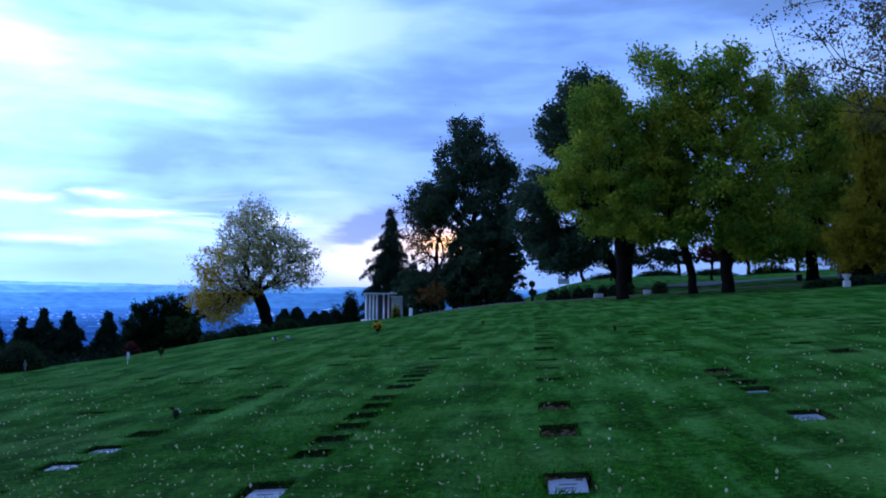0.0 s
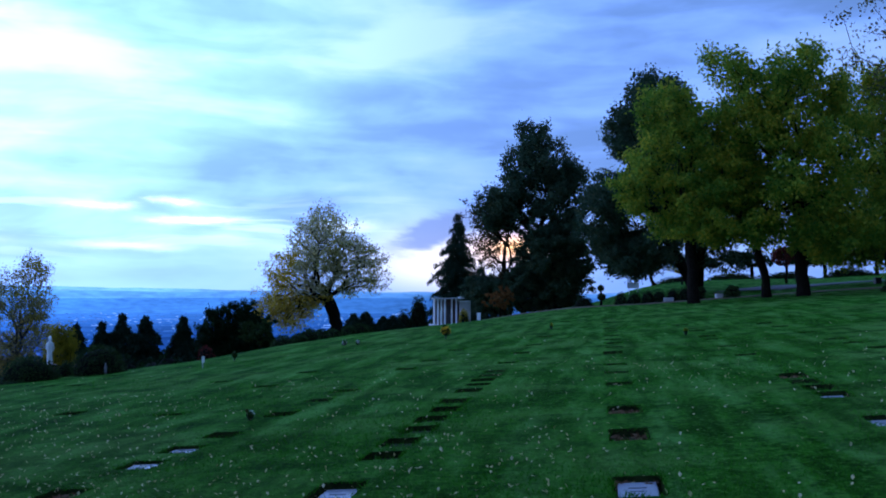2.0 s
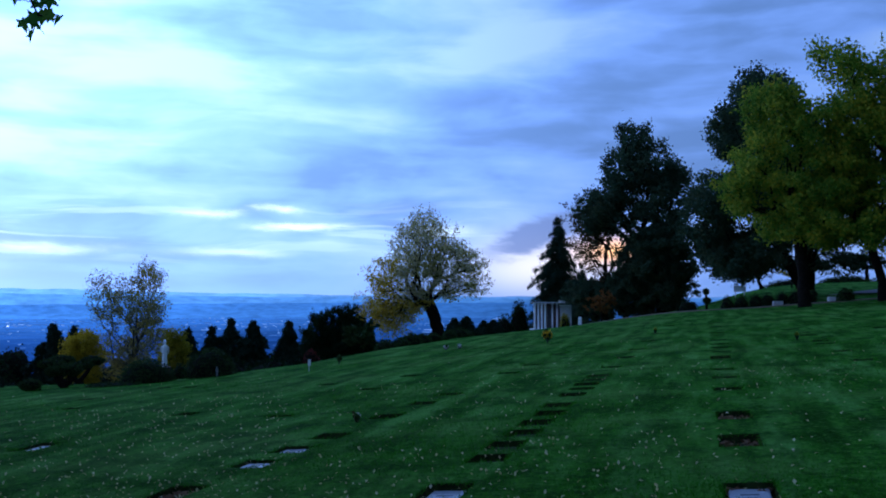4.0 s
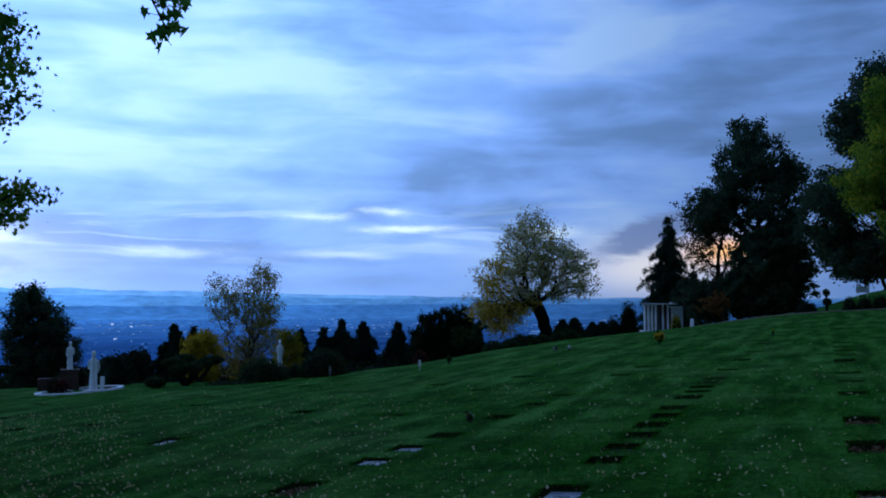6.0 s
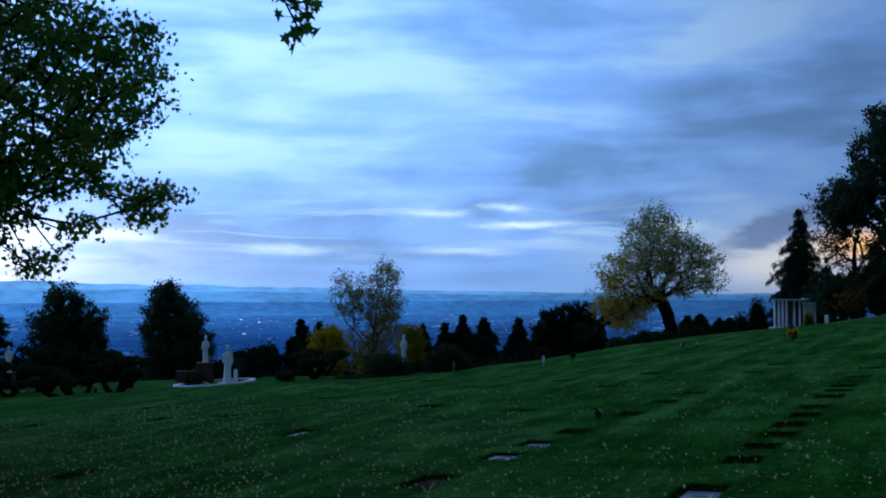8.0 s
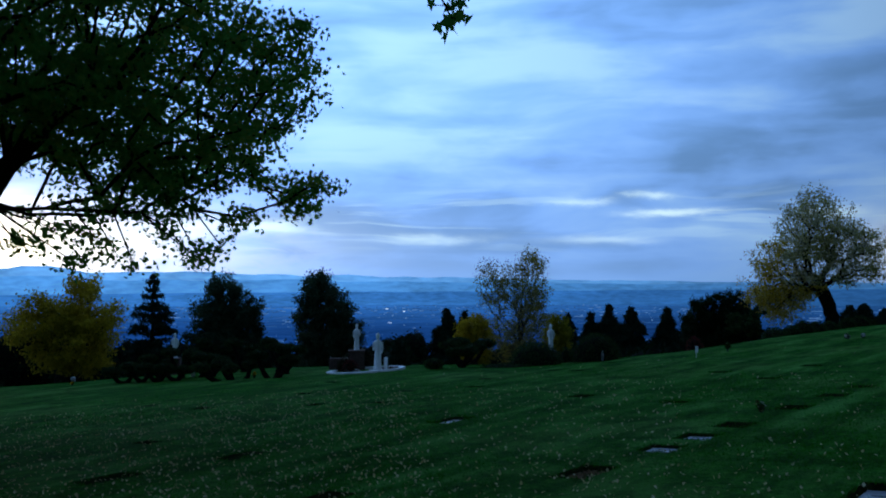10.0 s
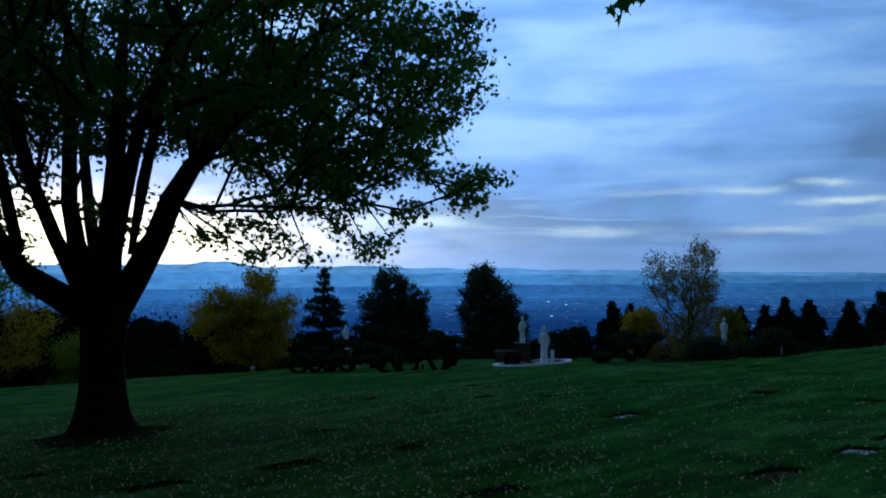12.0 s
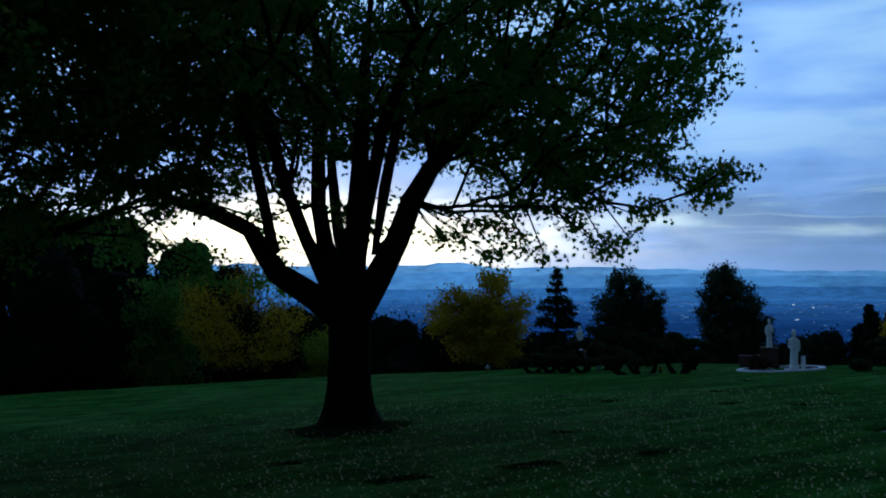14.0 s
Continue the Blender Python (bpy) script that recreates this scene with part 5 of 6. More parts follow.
parts_ = [polar(900, -32, 30, 5, 18, 1.0), polar(2200, -70, -20, 5, 18, 1.3), polar(6000, -92, -36, 5.5, 21, 0.9), polar(350, -60, 30, 12, 26), polar(420, -34, 4, 5, 10)]
litter("fallen_leaves", np.concatenate([p[0] for p in parts_]), np.concatenate([p[1] for p in parts_]), 0.022, 0.036, FALLEN, "pale yellow fallen leaves scattered over the lawn", OVAL_LEAF, 6.0)
bx, by = [], []
for k, s, v, long in MARKERS:
    if (k, s) in LITTERED:
        pale = (k, s) in PALE
        m = 40 if pale else 110
        ss = s + (rng_l.uniform(-0.5, 0.5, m) * (long + 0.08) if not pale else long / 2 + rng_l.normal(0.0, 0.05, m))
        vv = v + (rng_l.uniform(-0.19, 0.19, m) if not pale else np.where(rng_l.random(m) < 0.4, -0.15, rng_l.uniform(-0.18, 0.18, m)))
        ss = np.where(pale & (vv < -0.14), s + rng_l.uniform(-0.3, 0.3, m), ss)
        q = np.array([along_row(a_, b_) for a_, b_ in zip(ss, vv)])
        bx.append(q[:, 0])
        by.append(q[:, 1])
litter("brown_leaves", np.concatenate(bx), np.concatenate(by), -0.058, 0.055, FALLEN_BROWN, "brown dead leaves caught in the sunken beds")


def turf():
    """Short blades standing on the nearest lawn."""
    rng = np.random.default_rng(9)
    n = 150000
    a_, r = np.radians(rng.uniform(-92, 30, n)), 4.6 + 24 * rng.random(n) ** 1.5
    x, y = r * np.sin(a_), r * np.cos(a_)
    s, v = x * math.sin(ROW_TURN) + y * math.cos(ROW_TURN), x * math.cos(ROW_TURN) - y * math.sin(ROW_TURN)
    ok = np.ones(n, bool)
    for k, ms, mv, long in MARKERS:
        ok &= ~((np.abs(s - ms) < long / 2 + 0.02) & (np.abs(v - mv) < 0.17))
    x, y = x[ok], y[ok]
    # ragged turf leaning over the rims of the beds
    rim_x, rim_y = [], []
    for k, ms, mv, long in MARKERS:
        if k > -5 and ms < 24:
            m = int(90 if ms < 13 else 50)
            side = rng.integers(0, 4, m)
            u_ = rng.uniform(-1, 1, m)
            ps = np.where(side < 2, u_ * (long / 2 + 0.05), np.where(side == 2, -1, 1) * (long / 2 + 0.045 + rng.normal(0, 0.012, m)))
            pv = np.where(side < 2, np.where(side == 0, -1, 1) * (0.20 + rng.normal(0, 0.012, m)), u_ * 0.20)
            q = np.array([along_row(a_, b_) for a_, b_ in zip(ms + ps, mv + pv)])
            rim_x.append(q[:, 0])
            rim_y.append(q[:, 1])
    rims = sum(len(q) for q in rim_x)
    x, y = np.concatenate([x] + rim_x), np.concatenate([y] + rim_y)
    z = land(x, y)
    n = len(x)
    h, w = rng.uniform(0.010, 0.030, n) + np.where(np.arange(n) >= n - rims, 0.014, 0), np.where(np.arange(n) >= n - rims, 0.007, 0.005)
    ang = rng.uniform(0, 2 * np.pi, n)
    far_ = np.where(np.arange(n) >= n - rims, 0.035, 0.018)
    lx, ly = rng.normal(0, 1, n) * far_, rng.normal(0, 1, n) * far_
    p = np.stack([np.stack([x - np.cos(ang) * w, y - np.sin(ang) * w, z - 0.01], -1), np.stack([x + np.cos(ang) * w, y + np.sin(ang) * w, z - 0.01], -1), np.stack([x + lx, y + ly, z + h], -1)], 1).reshape(-1, 3)
    f = np.arange(3 * n).reshape(-1, 3)
    tagged(new("grass", mesh_of("grass", p, f, BLADES)), "short mown green grass blades", "grass", kind="stuff")


turf()


# ---- statues and their round bed ----
def statue(name, x, y, z, h, label, seed, turn, mat=None):
    """A robed standing figure, kept plain."""
    rng = np.random.default_rng(seed)
    prof = [(0, .165, .140), (.02, .170, .145), (.05, .142, .120), (.18, .136, .112), (.34, .128, .104), (.47, .122, .100), (.58, .132, .100), (.69, .152, .098), (.755, .150, .090), (.795, .095, .070), (.82, .048, .050),
            (.84, .046, .050), (.862, .064, .070), (.905, .074, .080), (.95, .068, .074), (.985, .040, .048), (1.0, .008, .01)]
    m = 28
    ang = np.linspace(0, 2 * np.pi, m, endpoint=False)
    rings = []
    for q, a_, b_ in prof:
        fold = 1 + (0.075 * np.sin(ang * 7 + q * 5 + seed) + 0.04 * np.sin(ang * 11 + seed * 2)) * np.clip(1 - q / 0.78, 0, 1) ** 0.5
        rings.append(np.stack([np.cos(ang) * a_ * fold, np.sin(ang) * b_ * fold, np.full(m, q)], -1))
    v = np.concatenate(rings)
    i = np.arange(m)
    f = np.concatenate([np.stack([i + r * m, (i + 1) % m + r * m, (i + 1) % m + (r + 1) * m, i + (r + 1) * m], -1) for r in range(len(prof) - 1)])
    arms = tubes([(.15, 0, .735), (-.15, 0, .735), (.175, -.04, .55), (-.185, -.03, .55)], [(.175, -.04, .55), (-.185, -.03, .55), (.03, -.15, .62), (-.13, -.13, .44)], [.048, .048, .042, .042], [.044, .044, .03, .03], 10)
    vv, ff = lump([(v, f), arms])
    ob = new(name, mesh_of(name, vv * np.where(vv[:, 2:3] < 0.80, [[0.76, 0.80, 1.0]], [[0.82, 0.86, 1.0]]) * np.array([0.88, 0.9, 1.0]) * h, ff, mat or STONE_WHITE, True))
    ob.matrix_world = pose(x, y, z, 0, 0, turn)
    return tagged(ob, label, "statue", "white stone statues")


def ring_slab(name, x, y, r, h, mat, label, category, inner=0.0, z=None):
    bm = bmesh.new()
    n = 48
    lo = [bm.verts.new((math.cos(2 * math.pi * i / n) * r, math.sin(2 * math.pi * i / n) * r, -0.25)) for i in range(n)]
    hi = [bm.verts.new((math.cos(2 * math.pi * i / n) * (r - 0.015), math.sin(2 * math.pi * i / n) * (r - 0.015), h)) for i in range(n)]
    ins = [bm.verts.new((math.cos(2 * math.pi * i / n) * inner, math.sin(2 * math.pi * i / n) * inner, h)) for i in range(n)]
    low = [bm.verts.new((math.cos(2 * math.pi * i / n) * inner, math.sin(2 * math.pi * i / n) * inner, -0.02)) for i in range(n)]
    for i in range(n):
        j = (i + 1) % n
        bm.faces.new((lo[i], lo[j], hi[j], hi[i]))
        bm.faces.new((hi[i], hi[j], ins[j], ins[i]))
        bm.faces.new((ins[i], ins[j], low[j], low[i]))
    bm.faces.new(low)
    ob = part(name, bm, None, "", mat)
    ob.matrix_world = pose(x, y, ground(x, y) if z is None else z, 1.0, -3.6, 0)
    return tagged(ob, label, category)


BED_XY = (-17.0, 21.5)
bed_z = ground(*BED_XY)
ring_slab("round_kerb", *BED_XY, 1.16, 0.05, STONE_WHITE, "pale stone kerb round the statue bed", "kerb", 0.99, bed_z)


def pedestal(x, y, z, w, h, mat, label):
    ob = thing("pedestal", (x, y, z), label, "pedestal", turn=38)
    for name, ww, z0, z1 in (("plinth", w * 1.12, -0.1, h * 0.16), ("shaft", w, h * 0.16, h * 0.88), ("cap", w * 1.1, h * 0.88, h)):
        part(name, slab(ww, ww, z1 - z0, 0.012), ob, "", mat).location.z = (z0 + z1) / 2
    return ob


pedestal(-17.85, 22.15, bed_z - 0.02, 0.46, 0.56, BRICK, "brown brick pedestal under a statue")
statue("statue", -17.85, 22.15, bed_z + 0.538, 0.80, "white stone robed statue on a brown brick pedestal", 3, 40)
ob = part("brick_wall", slab(0.62, 0.24, 0.34, 0.015), None, "", BRICK)
ob.matrix_world = pose(-18.2, 21.75, bed_z + 0.14, 0, 0, 38)
tagged(ob, "low brown brick wall in the statue bed", "wall")
pedestal(-16.42, 21.3, bed_z - 0.02, 0.46, 0.09, CONCRETE, "low pale plinth under a statue")
statue("statue", -16.42, 21.3, bed_z + 0.068, 1.06, "tall white stone robed statue in a round flower bed", 7, 215)
part("block", slab(0.08, 0.10, 0.36, 0.01), None, "", STONE_WHITE).matrix_world = pose(-16.24, 21.44, bed_z + 0.248)
tagged(bpy.data.objects["block"], "short white stone block beside the statue", "block")
statue("statue", -13.5, 26.5, -0.42, 0.84, "white stone robed statue between two dome bushes", 11, 205)
pedestal(-13.5, 26.5, ground(-13.5, 26.5), 0.34, -0.415 - ground(-13.5, 26.5), BRICK, "dark stone pedestal between the bushes")
pedestal(-27.3, 23.4, ground(-27.3, 23.4), 0.42, 0.60, BRICK, "dark pedestal among the topiary")
statue("statue", -27.3, 23.4, ground(-27.3, 23.4) + 0.595, 0.92, "white stone robed statue among dark topiary", 13, 225)
bush("bed_shrub", -17.2, 21.0, (0.26, 0.26, 0.40), "small dark red shrub in the statue bed", LEAF_RED, 301, n=400, size=0.05, z=bed_z)
bush("bed_shrub", -17.9, 21.6, (0.22, 0.22, 0.40), "dark russet shrub beside the pedestal", LEAF_RUSSET, 302, n=450, size=0.05, z=bed_z)
bush("bed_shrub", -18.1, 22.6, (0.45, 0.42, 0.75), "dark leafy shrub behind the pedestal", LEAF_RUSSET, 303, n=600, size=0.06, z=bed_z)
bush("low_plants", -16.5, 22.0, (0.5, 0.4, 0.16), "low pale bedding plants", LEAF_PINK, 304, n=400, size=0.05, z=bed_z)
bush("low_plants", -17.0, 20.9, (0.35, 0.25, 0.14), "low white bedding flowers", PETAL_WHITE, 305, n=90, size=0.05, z=bed_z)
conifer("dwarf_conifer", -17.5, 23.85, 0.05, 0.75, "small dark cone-shaped evergreen", 306, dense=2.2)


def topiary(name, x, y, pads, label, seed):
    """Slanting stems, each with a flat clipped pad of leaves."""
    rng = np.random.default_rng(seed)
    ob = thing(name, (x, y, ground(x, y) - 0.03), label, "topiary", "cloud-pruned shrubs", -math.degrees(math.atan2(x, y)))
    for px, py, pz, w, h in pads:
        foot = np.array([-px * 0.25, -py * 0.25, 0])
        pts = [foot + (np.array([px, py, pz]) - foot) * f + np.array([0, 0, -0.08 * math.sin(math.pi * f)]) for f in np.linspace(0, 1, 5)]
        stem = part("stem", mesh_of("stem", *tubes(pts[:-1], pts[1:], [.085, .075, .068, .06], [.075, .068, .06, .05], 7), BARK, True), ob)
        pad = part("pad", mesh_of("pad", *bush_mesh(rng, (w * 0.84, w * 0.78, h * 0.92), 900, 0.05, 0.10, False), LEAF_BOX, core=SHADED_CORE), stem)
        pad.location = (px, py, pz + h * 0.45)
    return ob


TOP = "dark cloud-pruned topiary shrub on slanting stems"
for i, (x, y, pads) in enumerate([
        (-20.27, 18.8, [(-0.46, 0.0, 0.36, 0.34, 0.15)]), (-20.05, 19.1, [(-0.26, 0.1, 0.42, 0.36, 0.16)]), (-19.79, 18.95, [(-0.08, 0.0, 0.30, 0.30, 0.14)]), (-19.62, 19.3, [(0.12, 0.1, 0.36, 0.28, 0.15)]),
        (-18.78, 19.24, [(-0.24, 0.0, 0.62, 0.34, 0.16)]), (-18.37, 19.22, [(0.34, 0.0, 0.46, 0.36, 0.18), (0.16, 0.2, 0.76, 0.26, 0.13)]), (-19.3, 20.6, [(-0.30, 0.1, 0.80, 0.34, 0.13), (0.36, 0.1, 0.72, 0.30, 0.12)]),
        (-14.2, 22.3, [(0.16, 0.0, 0.42, 0.36, 0.17), (-0.24, 0.1, 0.40, 0.28, 0.14)]), (-14.5, 21.7, [(-0.22, 0.0, 0.10, 0.34, 0.16)]), (-15.3, 24.2, [(-0.45, 0.1, 0.58, 0.44, 0.14), (0.35, 0.1, 0.52, 0.40, 0.14)]),
        (-16.3, 26.4, [(-0.5, 0.1, 0.72, 0.48, 0.16), (0.4, 0.1, 0.66, 0.44, 0.16)])]):
    topiary("topiary", x, y, pads, TOP, 401 + i)
for i, (x, y, big) in enumerate([(-24.5, 18.9, 0.32), (-23.9, 19.1, 0.45), (-23.3, 19.2, 0.40), (-22.7, 19.4, 0.36), (-24.6, 20.4, 0.62), (-23.8, 20.6, 0.78), (-23.0, 20.8, 0.70), (-22.4, 20.6, 0.60), (-24.0, 22.2, 1.0), (-22.8, 22.4, 0.95), (-21.4, 22.6, 0.9)]):
    topiary("topiary", x, y, [(-0.34, 0.0, big, 0.36, 0.16), (0.30, 0.15, big * 0.78, 0.34, 0.15)], TOP, 420 + i)
ob = part("stone_bench", slab(0.42, 0.24, 0.07, 0.01), None, "", CONCRETE)
ob.matrix_world = pose(-23.7, 21.2, ground(-23.7, 21.2) + 0.17, 0, 0, 30)
tagged(ob, "low white stone slab seat beside the topiary", "bench")
for dx_ in (-0.14, 0.14):
    part("support", bar(0.08, 0.22, 0.2, dx_, 0, -0.12), ob, "", CONCRETE)


# ---- flowers and marks on the graves ----
def tuft_of(rng, centre, radius, n, size, mat, name, parent, label=""):
    p = rng.normal(size=(n, 3))
    p /= np.linalg.norm(p, axis=1, keepdims=True)
    p = p * radius * rng.uniform(0.5, 1.0, (n, 1)) + np.array(centre)
    return part(name, mesh_of(name, *leaves(rng, p, size, FAN_LEAF), mat), parent, label)


def bouquet(x, y, h, r, petal, label, seed, name="bouquet", topknot=None, blooms=90):
    rng = np.random.default_rng(seed)
    ob = thing(name, (x, y, ground(x, y) - 0.01), label, "flowers")
    part("vase", mesh_of("vase", *tubes([(0, 0, 0), (0, 0, h * 0.25)], [(0, 0, h * 0.25), (0, 0, h * 0.5)], [0.022, 0.026], [0.026, 0.05], 10), GREEN_PLASTIC, True), ob)
    tuft_of(rng, (0, 0, h * 0.62), r * 0.9, 70, r * 0.55, LEAF_BOX, "greenery", ob)
    tuft_of(rng, (0, 0, h * 0.72), r, blooms, r * 0.5, petal, "petals", ob)
    if topknot is not None:
        tuft_of(rng, (-0.05, 0, h * 1.02), r * 0.35, 30, r * 0.4, topknot, "topknot", ob)
    return ob


bouquet(-1.94, 27.9, 0.36, 0.145, PETAL_YELLOW, "bright yellow bouquet standing in a grave vase", 501, topknot=LEAF_BOX)
bouquet(-7.49, 24.9, 0.24, 0.09, LEAF_BOX, "dark green plant in a grave vase", 502)
bouquet(4.17, 22.6, 0.20, 0.05, LEAF_GREEN, "small green sprig in a grave vase", 503)
bouquet(1.26, 29.0, 0.20, 0.05, LEAF_GREEN, "small green sprig in a grave vase", 504)
bouquet(-3.40, 12.0, 0.14, 0.055, PETAL_WHITE, "faded dark bouquet with a few white flowers in a sunken vase", 505, topknot=LEAF_RUSSET, blooms=14)
bouquet(-4.96, 27.6, 0.13, 0.08, PETAL_WHITE, "low white flowers on a grave", 506, blooms=40)
bouquet(-4.56, 27.65, 0.13, 0.06, PETAL_WHITE, "low white flowers on a grave", 507)
bouquet(-27.4, 19.2, 0.22, 0.09, PETAL_WHITE, "white flowers at the lawn's edge", 508)
bouquet(-19.3, 19.3, 0.2, 0.06, PETAL_YELLOW, "small yellow-green flowers beside the topiary", 509)
bouquet(-26.6, 18.6, 0.12, 0.05, PETAL_YELLOW, "small yellow flowers at the lawn's edge", 510)
pinwheel = thing("garden_flag", (-7.65, 22.75, ground(-7.65, 22.75)), "small white garden pennant on a thin stake", "flag")
part("stake", mesh_of("stake", *tubes([(0, 0, -0.05)], [(0, 0, 0.20)], [0.008], [0.008], 8), WHITE_PLASTIC, True), pinwheel)
bm = slab(0.07, 0.012, 0.16, 0.003)
bmesh.ops.translate(bm, verts=bm.verts, vec=(0.01, 0, 0.2))
part("pennant", bm, pinwheel, "white cloth pennant", WHITE_PLASTIC)


def figurine(x, y, h, label, seed):
    ob = statue("garden_figurine", x, y, ground(x, y), h, label, seed, 200, GRANITE)
    return tagged(ob, label, "figurine", "small stone figurines")


figurine(-10.45, 23.45, 0.30, "small grey stone garden figure before the dome bush", 21)


# ---- the little building on the brow ----
def pavilion():
    ob = thing("columned_pavilion", (-5.2, 75.6, -0.74), "small flat-roofed pale building with a row of white columns", "building", turn=6)

    def block(name, w, d, h, x, y, z, mat, label="", bevel=0.02):
        bm_ = slab(w, d, h, bevel)
        bmesh.ops.translate(bm_, verts=bm_.verts, vec=(x, y, z + h / 2))
        return part(name, bm_, ob, label, mat)

    block("foundation", 3.4, 3.2, 1.05, 0.35, 1.0, -1.0, CONCRETE)

    def column(x, y, r):
        col = part("column", mesh_of("column", *tubes([(x, y, 0.05), (x, y, 1.1)], [(x, y, 1.1), (x, y, 2.06)], [r, r * 0.97], [r * 0.97, r * 0.88], 14), STONE_WHITE, True), ob)
        for name_, z0 in (("capital", 2.09), ("column_base", 0.08)):
            bm_ = slab(r * 2.5, r * 2.5, 0.07, 0.006)
            bmesh.ops.translate(bm_, verts=bm_.verts, vec=(x, y, z0))
            part(name_, bm_, col, "", STONE_WHITE)

    for x_ in (-0.98, -0.70, -0.42, -0.14):
        column(x_, -0.35, 0.085)
    for x_, y_ in ((-0.98, 0.5), (0.45, 0.35), (0.85, 0.9)):
        column(x_, y_, 0.075)
    block("back_wall", 2.0, 0.2, 2.05, 0.1, 1.7, 0.04, BRICK)
    block("side_wall", 0.85, 1.5, 1.86, 1.55, 0.75, 0.04, CONCRETE, "plain grey side wall")
    block("roof", 2.95, 2.7, 0.10, 0.30, 0.65, 2.13, CONCRETE, "thin flat pale roof slab", 0.02)
    block("roof", 0.75, 1.6, 0.10, 1.42, 0.85, 2.235, CONCRETE, "raised pale roof slab", 0.02)
    block("fascia", 1.0, 0.06, 0.12, 1.45, -0.02, 1.9, STONE_WHITE, "white edge board")
    block("door", 0.5, 0.05, 1.6, 0.35, 1.57, 0.05, DARK_METAL, "dark closed door")


pavilion()
ob = part("white_post", slab(0.22, 0.14, 0.55, 0.03), None, "", STONE_WHITE)
ob.matrix_world = pose(-2.04, 60.0, ground(-2.04, 60.0) + 0.24)
tagged(ob, "short white stone post at the crest", "post")
ob = part("white_post", slab(0.25, 0.2, 0.32, 0.03), None, "", STONE_WHITE)
ob.matrix_world = pose(-4.5, 71.0, ground(-4.5, 71.0) + 0.13)
tagged(ob, "low white stone block beside the small building", "post")


# ---- the rise behind the grove ----
def ribbon(name, line, width, mat, label, category, lift_=0.035):
    """A strip of ground that follows the slope, with a skirt at its sides."""
    pts = []
    for (x0, y0), (x1, y1) in zip(line[:-1], line[1:]):
        for f in np.linspace(0, 1, 14, endpoint=False):
            pts.append((x0 + (x1 - x0) * f, y0 + (y1 - y0) * f))
    pts.append(line[-1])
    pts = np.array(pts)
    for _ in range(12):
        pts[1:-1] = (pts[:-2] + pts[1:-1] * 2 + pts[2:]) / 4
    d = np.gradient(pts, axis=0)
    d /= np.linalg.norm(d, axis=1, keepdims=True)
    nrm = np.stack([-d[:, 1], d[:, 0]], -1)
    cols = []
    for o, dz_ in ((-0.52, -0.2), (-0.5, 0), (-0.25, 0.02), (0, 0.03), (0.25, 0.02), (0.5, 0), (0.52, -0.2)):
        p = pts + nrm * o * width
        cols.append(np.stack([p[:, 0], p[:, 1], land(p[:, 0], p[:, 1]) + lift_ + dz_], -1))
    v = np.stack(cols, 1)
    i = np.arange(v.shape[0] * 7).reshape(-1, 7)
    f = np.stack([i[:-1, :-1], i[1:, :-1], i[1:, 1:], i[:-1, 1:]], -1).reshape(-1, 4)
    return tagged(new(name, mesh_of(name, v.reshape(-1, 3), f, mat)), label, category, kind="structure")


ribbon("road", [(14, 57), (19, 62.5), (25, 66.5), (33, 68), (48, 62), (70, 40)], 4.2, ASPHALT, "grey asphalt drive curving behind the grove", "road", 0.05)
ribbon("path", [(-5, 66), (0, 60.5), (5, 52.5), (10, 49.2), (15, 48.2), (19, 46)], 1.8, DRY_EARTH, "bare brown worn earth along the top of the lawn", "path", 0.02)
for i, f in enumerate((0.0, 0.17, 0.36, 0.50, 0.68, 0.84, 1.0)):
    bush("round_shrub", 6.1 + 4.1 * f, 52.2 - 0.6 * f, (0.40 + 0.04 * (i % 3), 0.40, 0.78), "small round clipped shrub in a row", LEAF_BOX, 600 + i, group="row of round shrubs", n=420, size=0.07)
topiary("topiary", 5.16, 53.7, [(0.02, 0.0, 0.45, 0.28, 0.22), (-0.02, 0.0, 0.95, 0.22, 0.2)], "two-tiered clipped topiary shrub", 610)
bush("dark_shrub", 4.2, 54.5, (0.6, 0.5, 0.7), "rounded dark shrub at the crest", LEAF_DARK, 611, n=500, size=0.09)
bush("grass_clump", 11.3, 48.6, (0.4, 0.4, 0.7), "tall dark green clump below the trees", LEAF_BOX, 612, n=500, size=0.12)
for i, (x, y, w) in enumerate([(16.9, 41.6, 0.85), (18.3, 41.2, 0.95), (19.6, 40.8, 1.1), (20.8, 40.6, 1.2)]):
    bush("bed_shrub", x, y, (w, 0.7, 0.42 + 0.09 * i), "low spreading dark shrub in a planted bed", LEAF_BOX, 620 + i, n=800, size=0.08)
bush("pink_shrub", 21.0, 46.6, (1.0, 0.9, 1.35), "dusky pink-leaved shrub below the trees", LEAF_PINK, 630, n=900, size=0.10)
ob = thing("stone_urn", (17.5, 40.4, ground(17.5, 40.4)), "weathered grey stone urn on a foot", "urn")
part("foot", slab(0.26, 0.26, 0.3, 0.02), ob, "", CONCRETE).location.z = 0.12
part("bowl", mesh_of("bowl", *tubes([(0, 0, .26), (0, 0, .34), (0, 0, .46)], [(0, 0, .34), (0, 0, .46), (0, 0, .56)], [.06, .10, .17], [.10, .17, .20], 16), CONCRETE, True), ob)
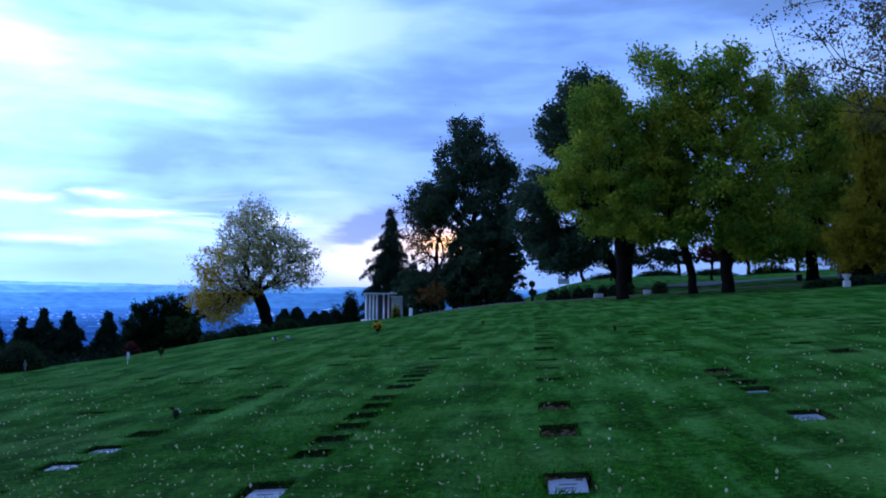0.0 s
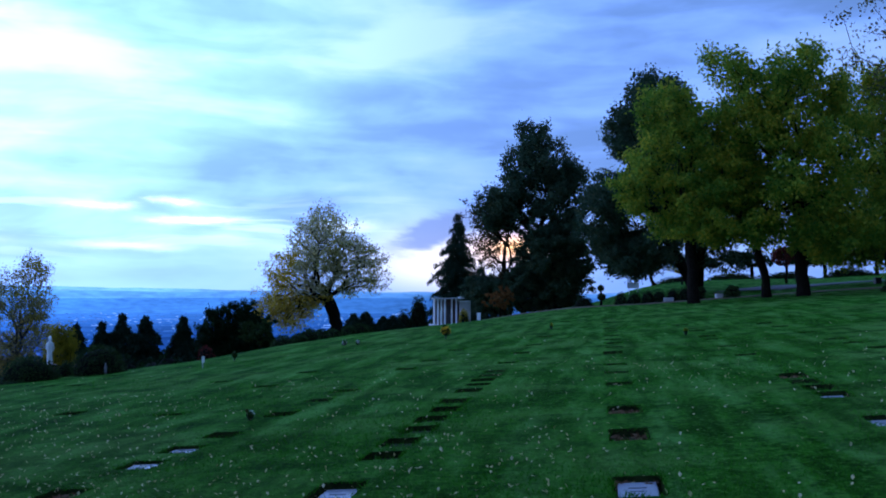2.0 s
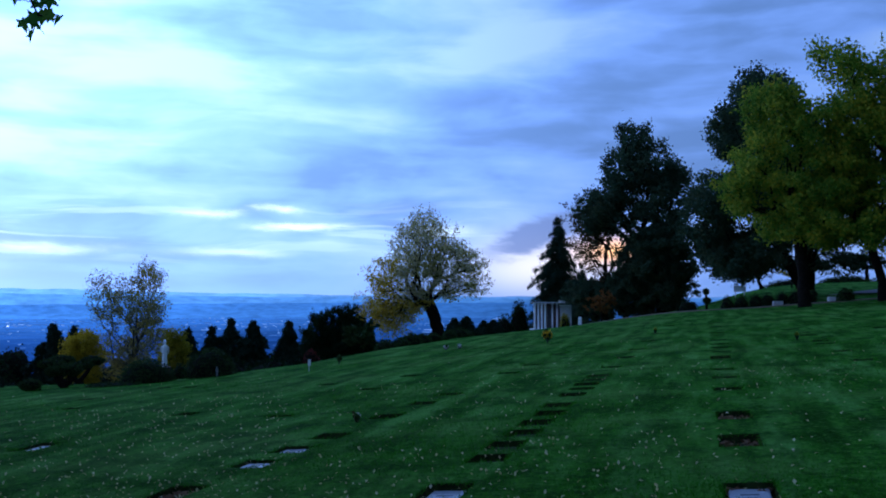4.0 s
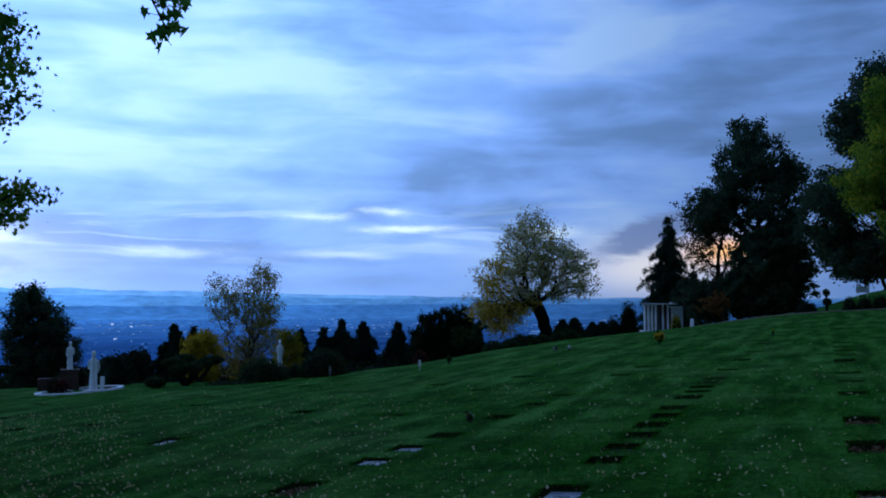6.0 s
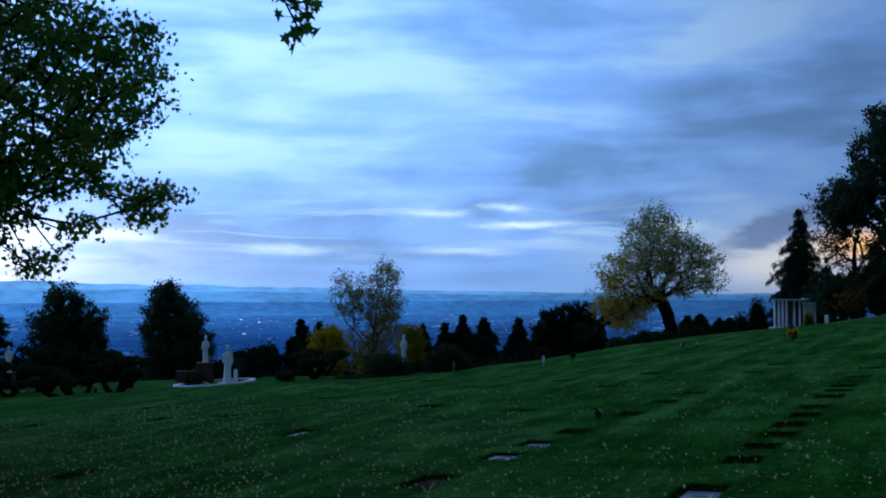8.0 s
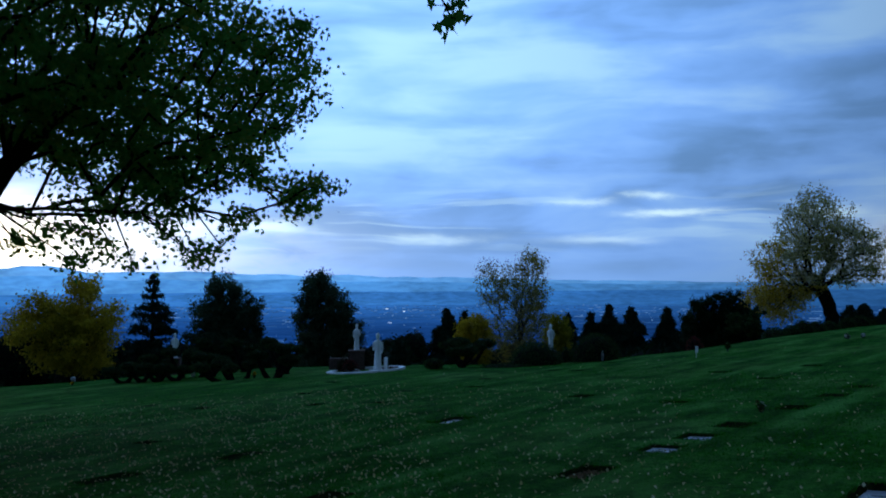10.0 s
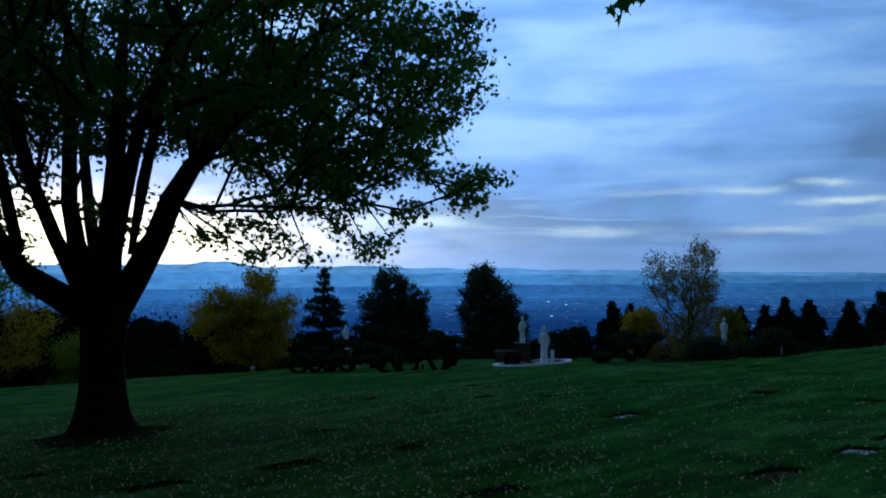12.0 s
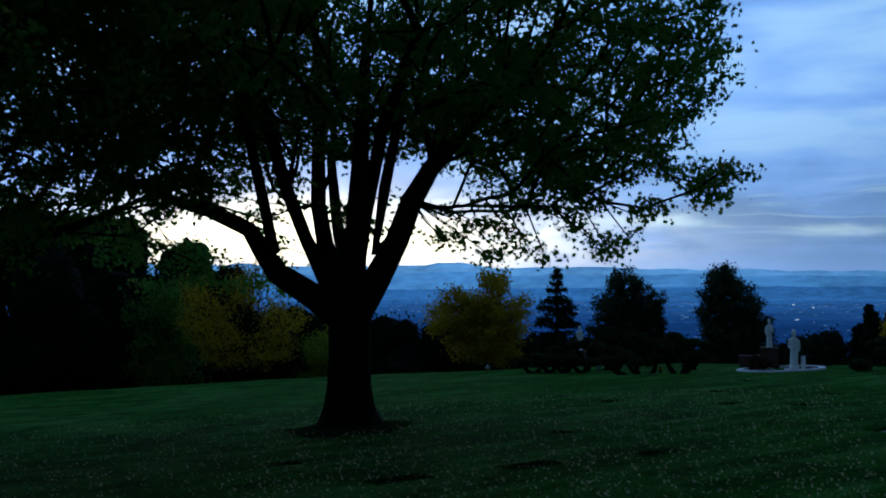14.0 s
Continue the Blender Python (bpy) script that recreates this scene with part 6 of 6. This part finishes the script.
for x, y, w, h in ((23.4, 54.6, 0.42, 0.62), (20.9, 54.8, 0.34, 0.32)):
    ob = thing("litter_bin", (x, y, ground(x, y)), "dark metal litter bin beside the drive", "bin")
    part("body", slab(w, w, h, 0.02), ob, "", DARK_METAL).location.z = h / 2
    part("lid", slab(w * 1.08, w * 1.08, 0.05, 0.015), ob, "", DARK_METAL).location.z = h + 0.02
ob = thing("white_sign", (9.0, 69.4, ground(9.0, 69.4)), "small blank white sign board on posts", "sign")
part("board", slab(0.85, 0.04, 0.42, 0.008), ob, "", WHITE_PLASTIC).location.z = 0.62
for dx_ in (-0.3, 0.3):
    part("post", slab(0.05, 0.05, 0.5, 0.006), ob, "", WHITE_PLASTIC).location = (dx_, 0, 0.22)
for x, y in ((8.5, 51.0), (11.0, 49.9)):
    ob = part("stone_block", slab(0.5, 0.3, 0.26, 0.02), None, "", CONCRETE)
    ob.matrix_world = pose(x, y, ground(x, y) + 0.11)
    tagged(ob, "pale stone block below the trees", "block")
broadleaf("small_tree", 11.9, 79.0, 5.2, 4.4, "small spreading dark tree on the rise", LEAF_RUSSET, 640, 0.35, 90, 14, 0.14, trunk_r=0.14, lean=(-0.6, 0))
broadleaf("small_tree", 13.4, 74.0, 4.4, 2.0, "slim young tree on the rise", LEAF_OLIVE, 641, 0.4, 50, 12, 0.12, trunk_r=0.07)
broadleaf("small_tree", 20.5, 71.0, 5.4, 2.8, "small dark red tree beside the drive", LEAF_RED, 642, 0.45, 90, 30, 0.16, trunk_r=0.1)
for i, (x, y, top, w) in enumerate([(34.3, 104.5, 7.2, 6.0), (37.5, 98.5, 7.6, 6.4), (27.0, 106.6, 6.9, 6.0), (21.5, 108.0, 6.4, 5.0), (42.0, 95.0, 8.2, 7.0), (30.5, 100.0, 7.0, 5.5)]):
    broadleaf("crest_tree", x, y, top, w, "low dark spreading tree on the skyline", LEAF_DARK, 650 + i, 0.42, 110, 34, 0.26, trunk_r=0.2, group="trees on the skyline")
for i, (x, y) in enumerate([(19.0, 106), (24.5, 105), (30.0, 104), (36.0, 101)]):
    bush("skyline_hedge", x, y, (2.9, 0.8, 1.1), "low dark hedge on the skyline", LEAF_BOX, 670 + i, "hedge", "hedges on the skyline", n=1200, size=0.18, lumps=0.3, sink=0.35)
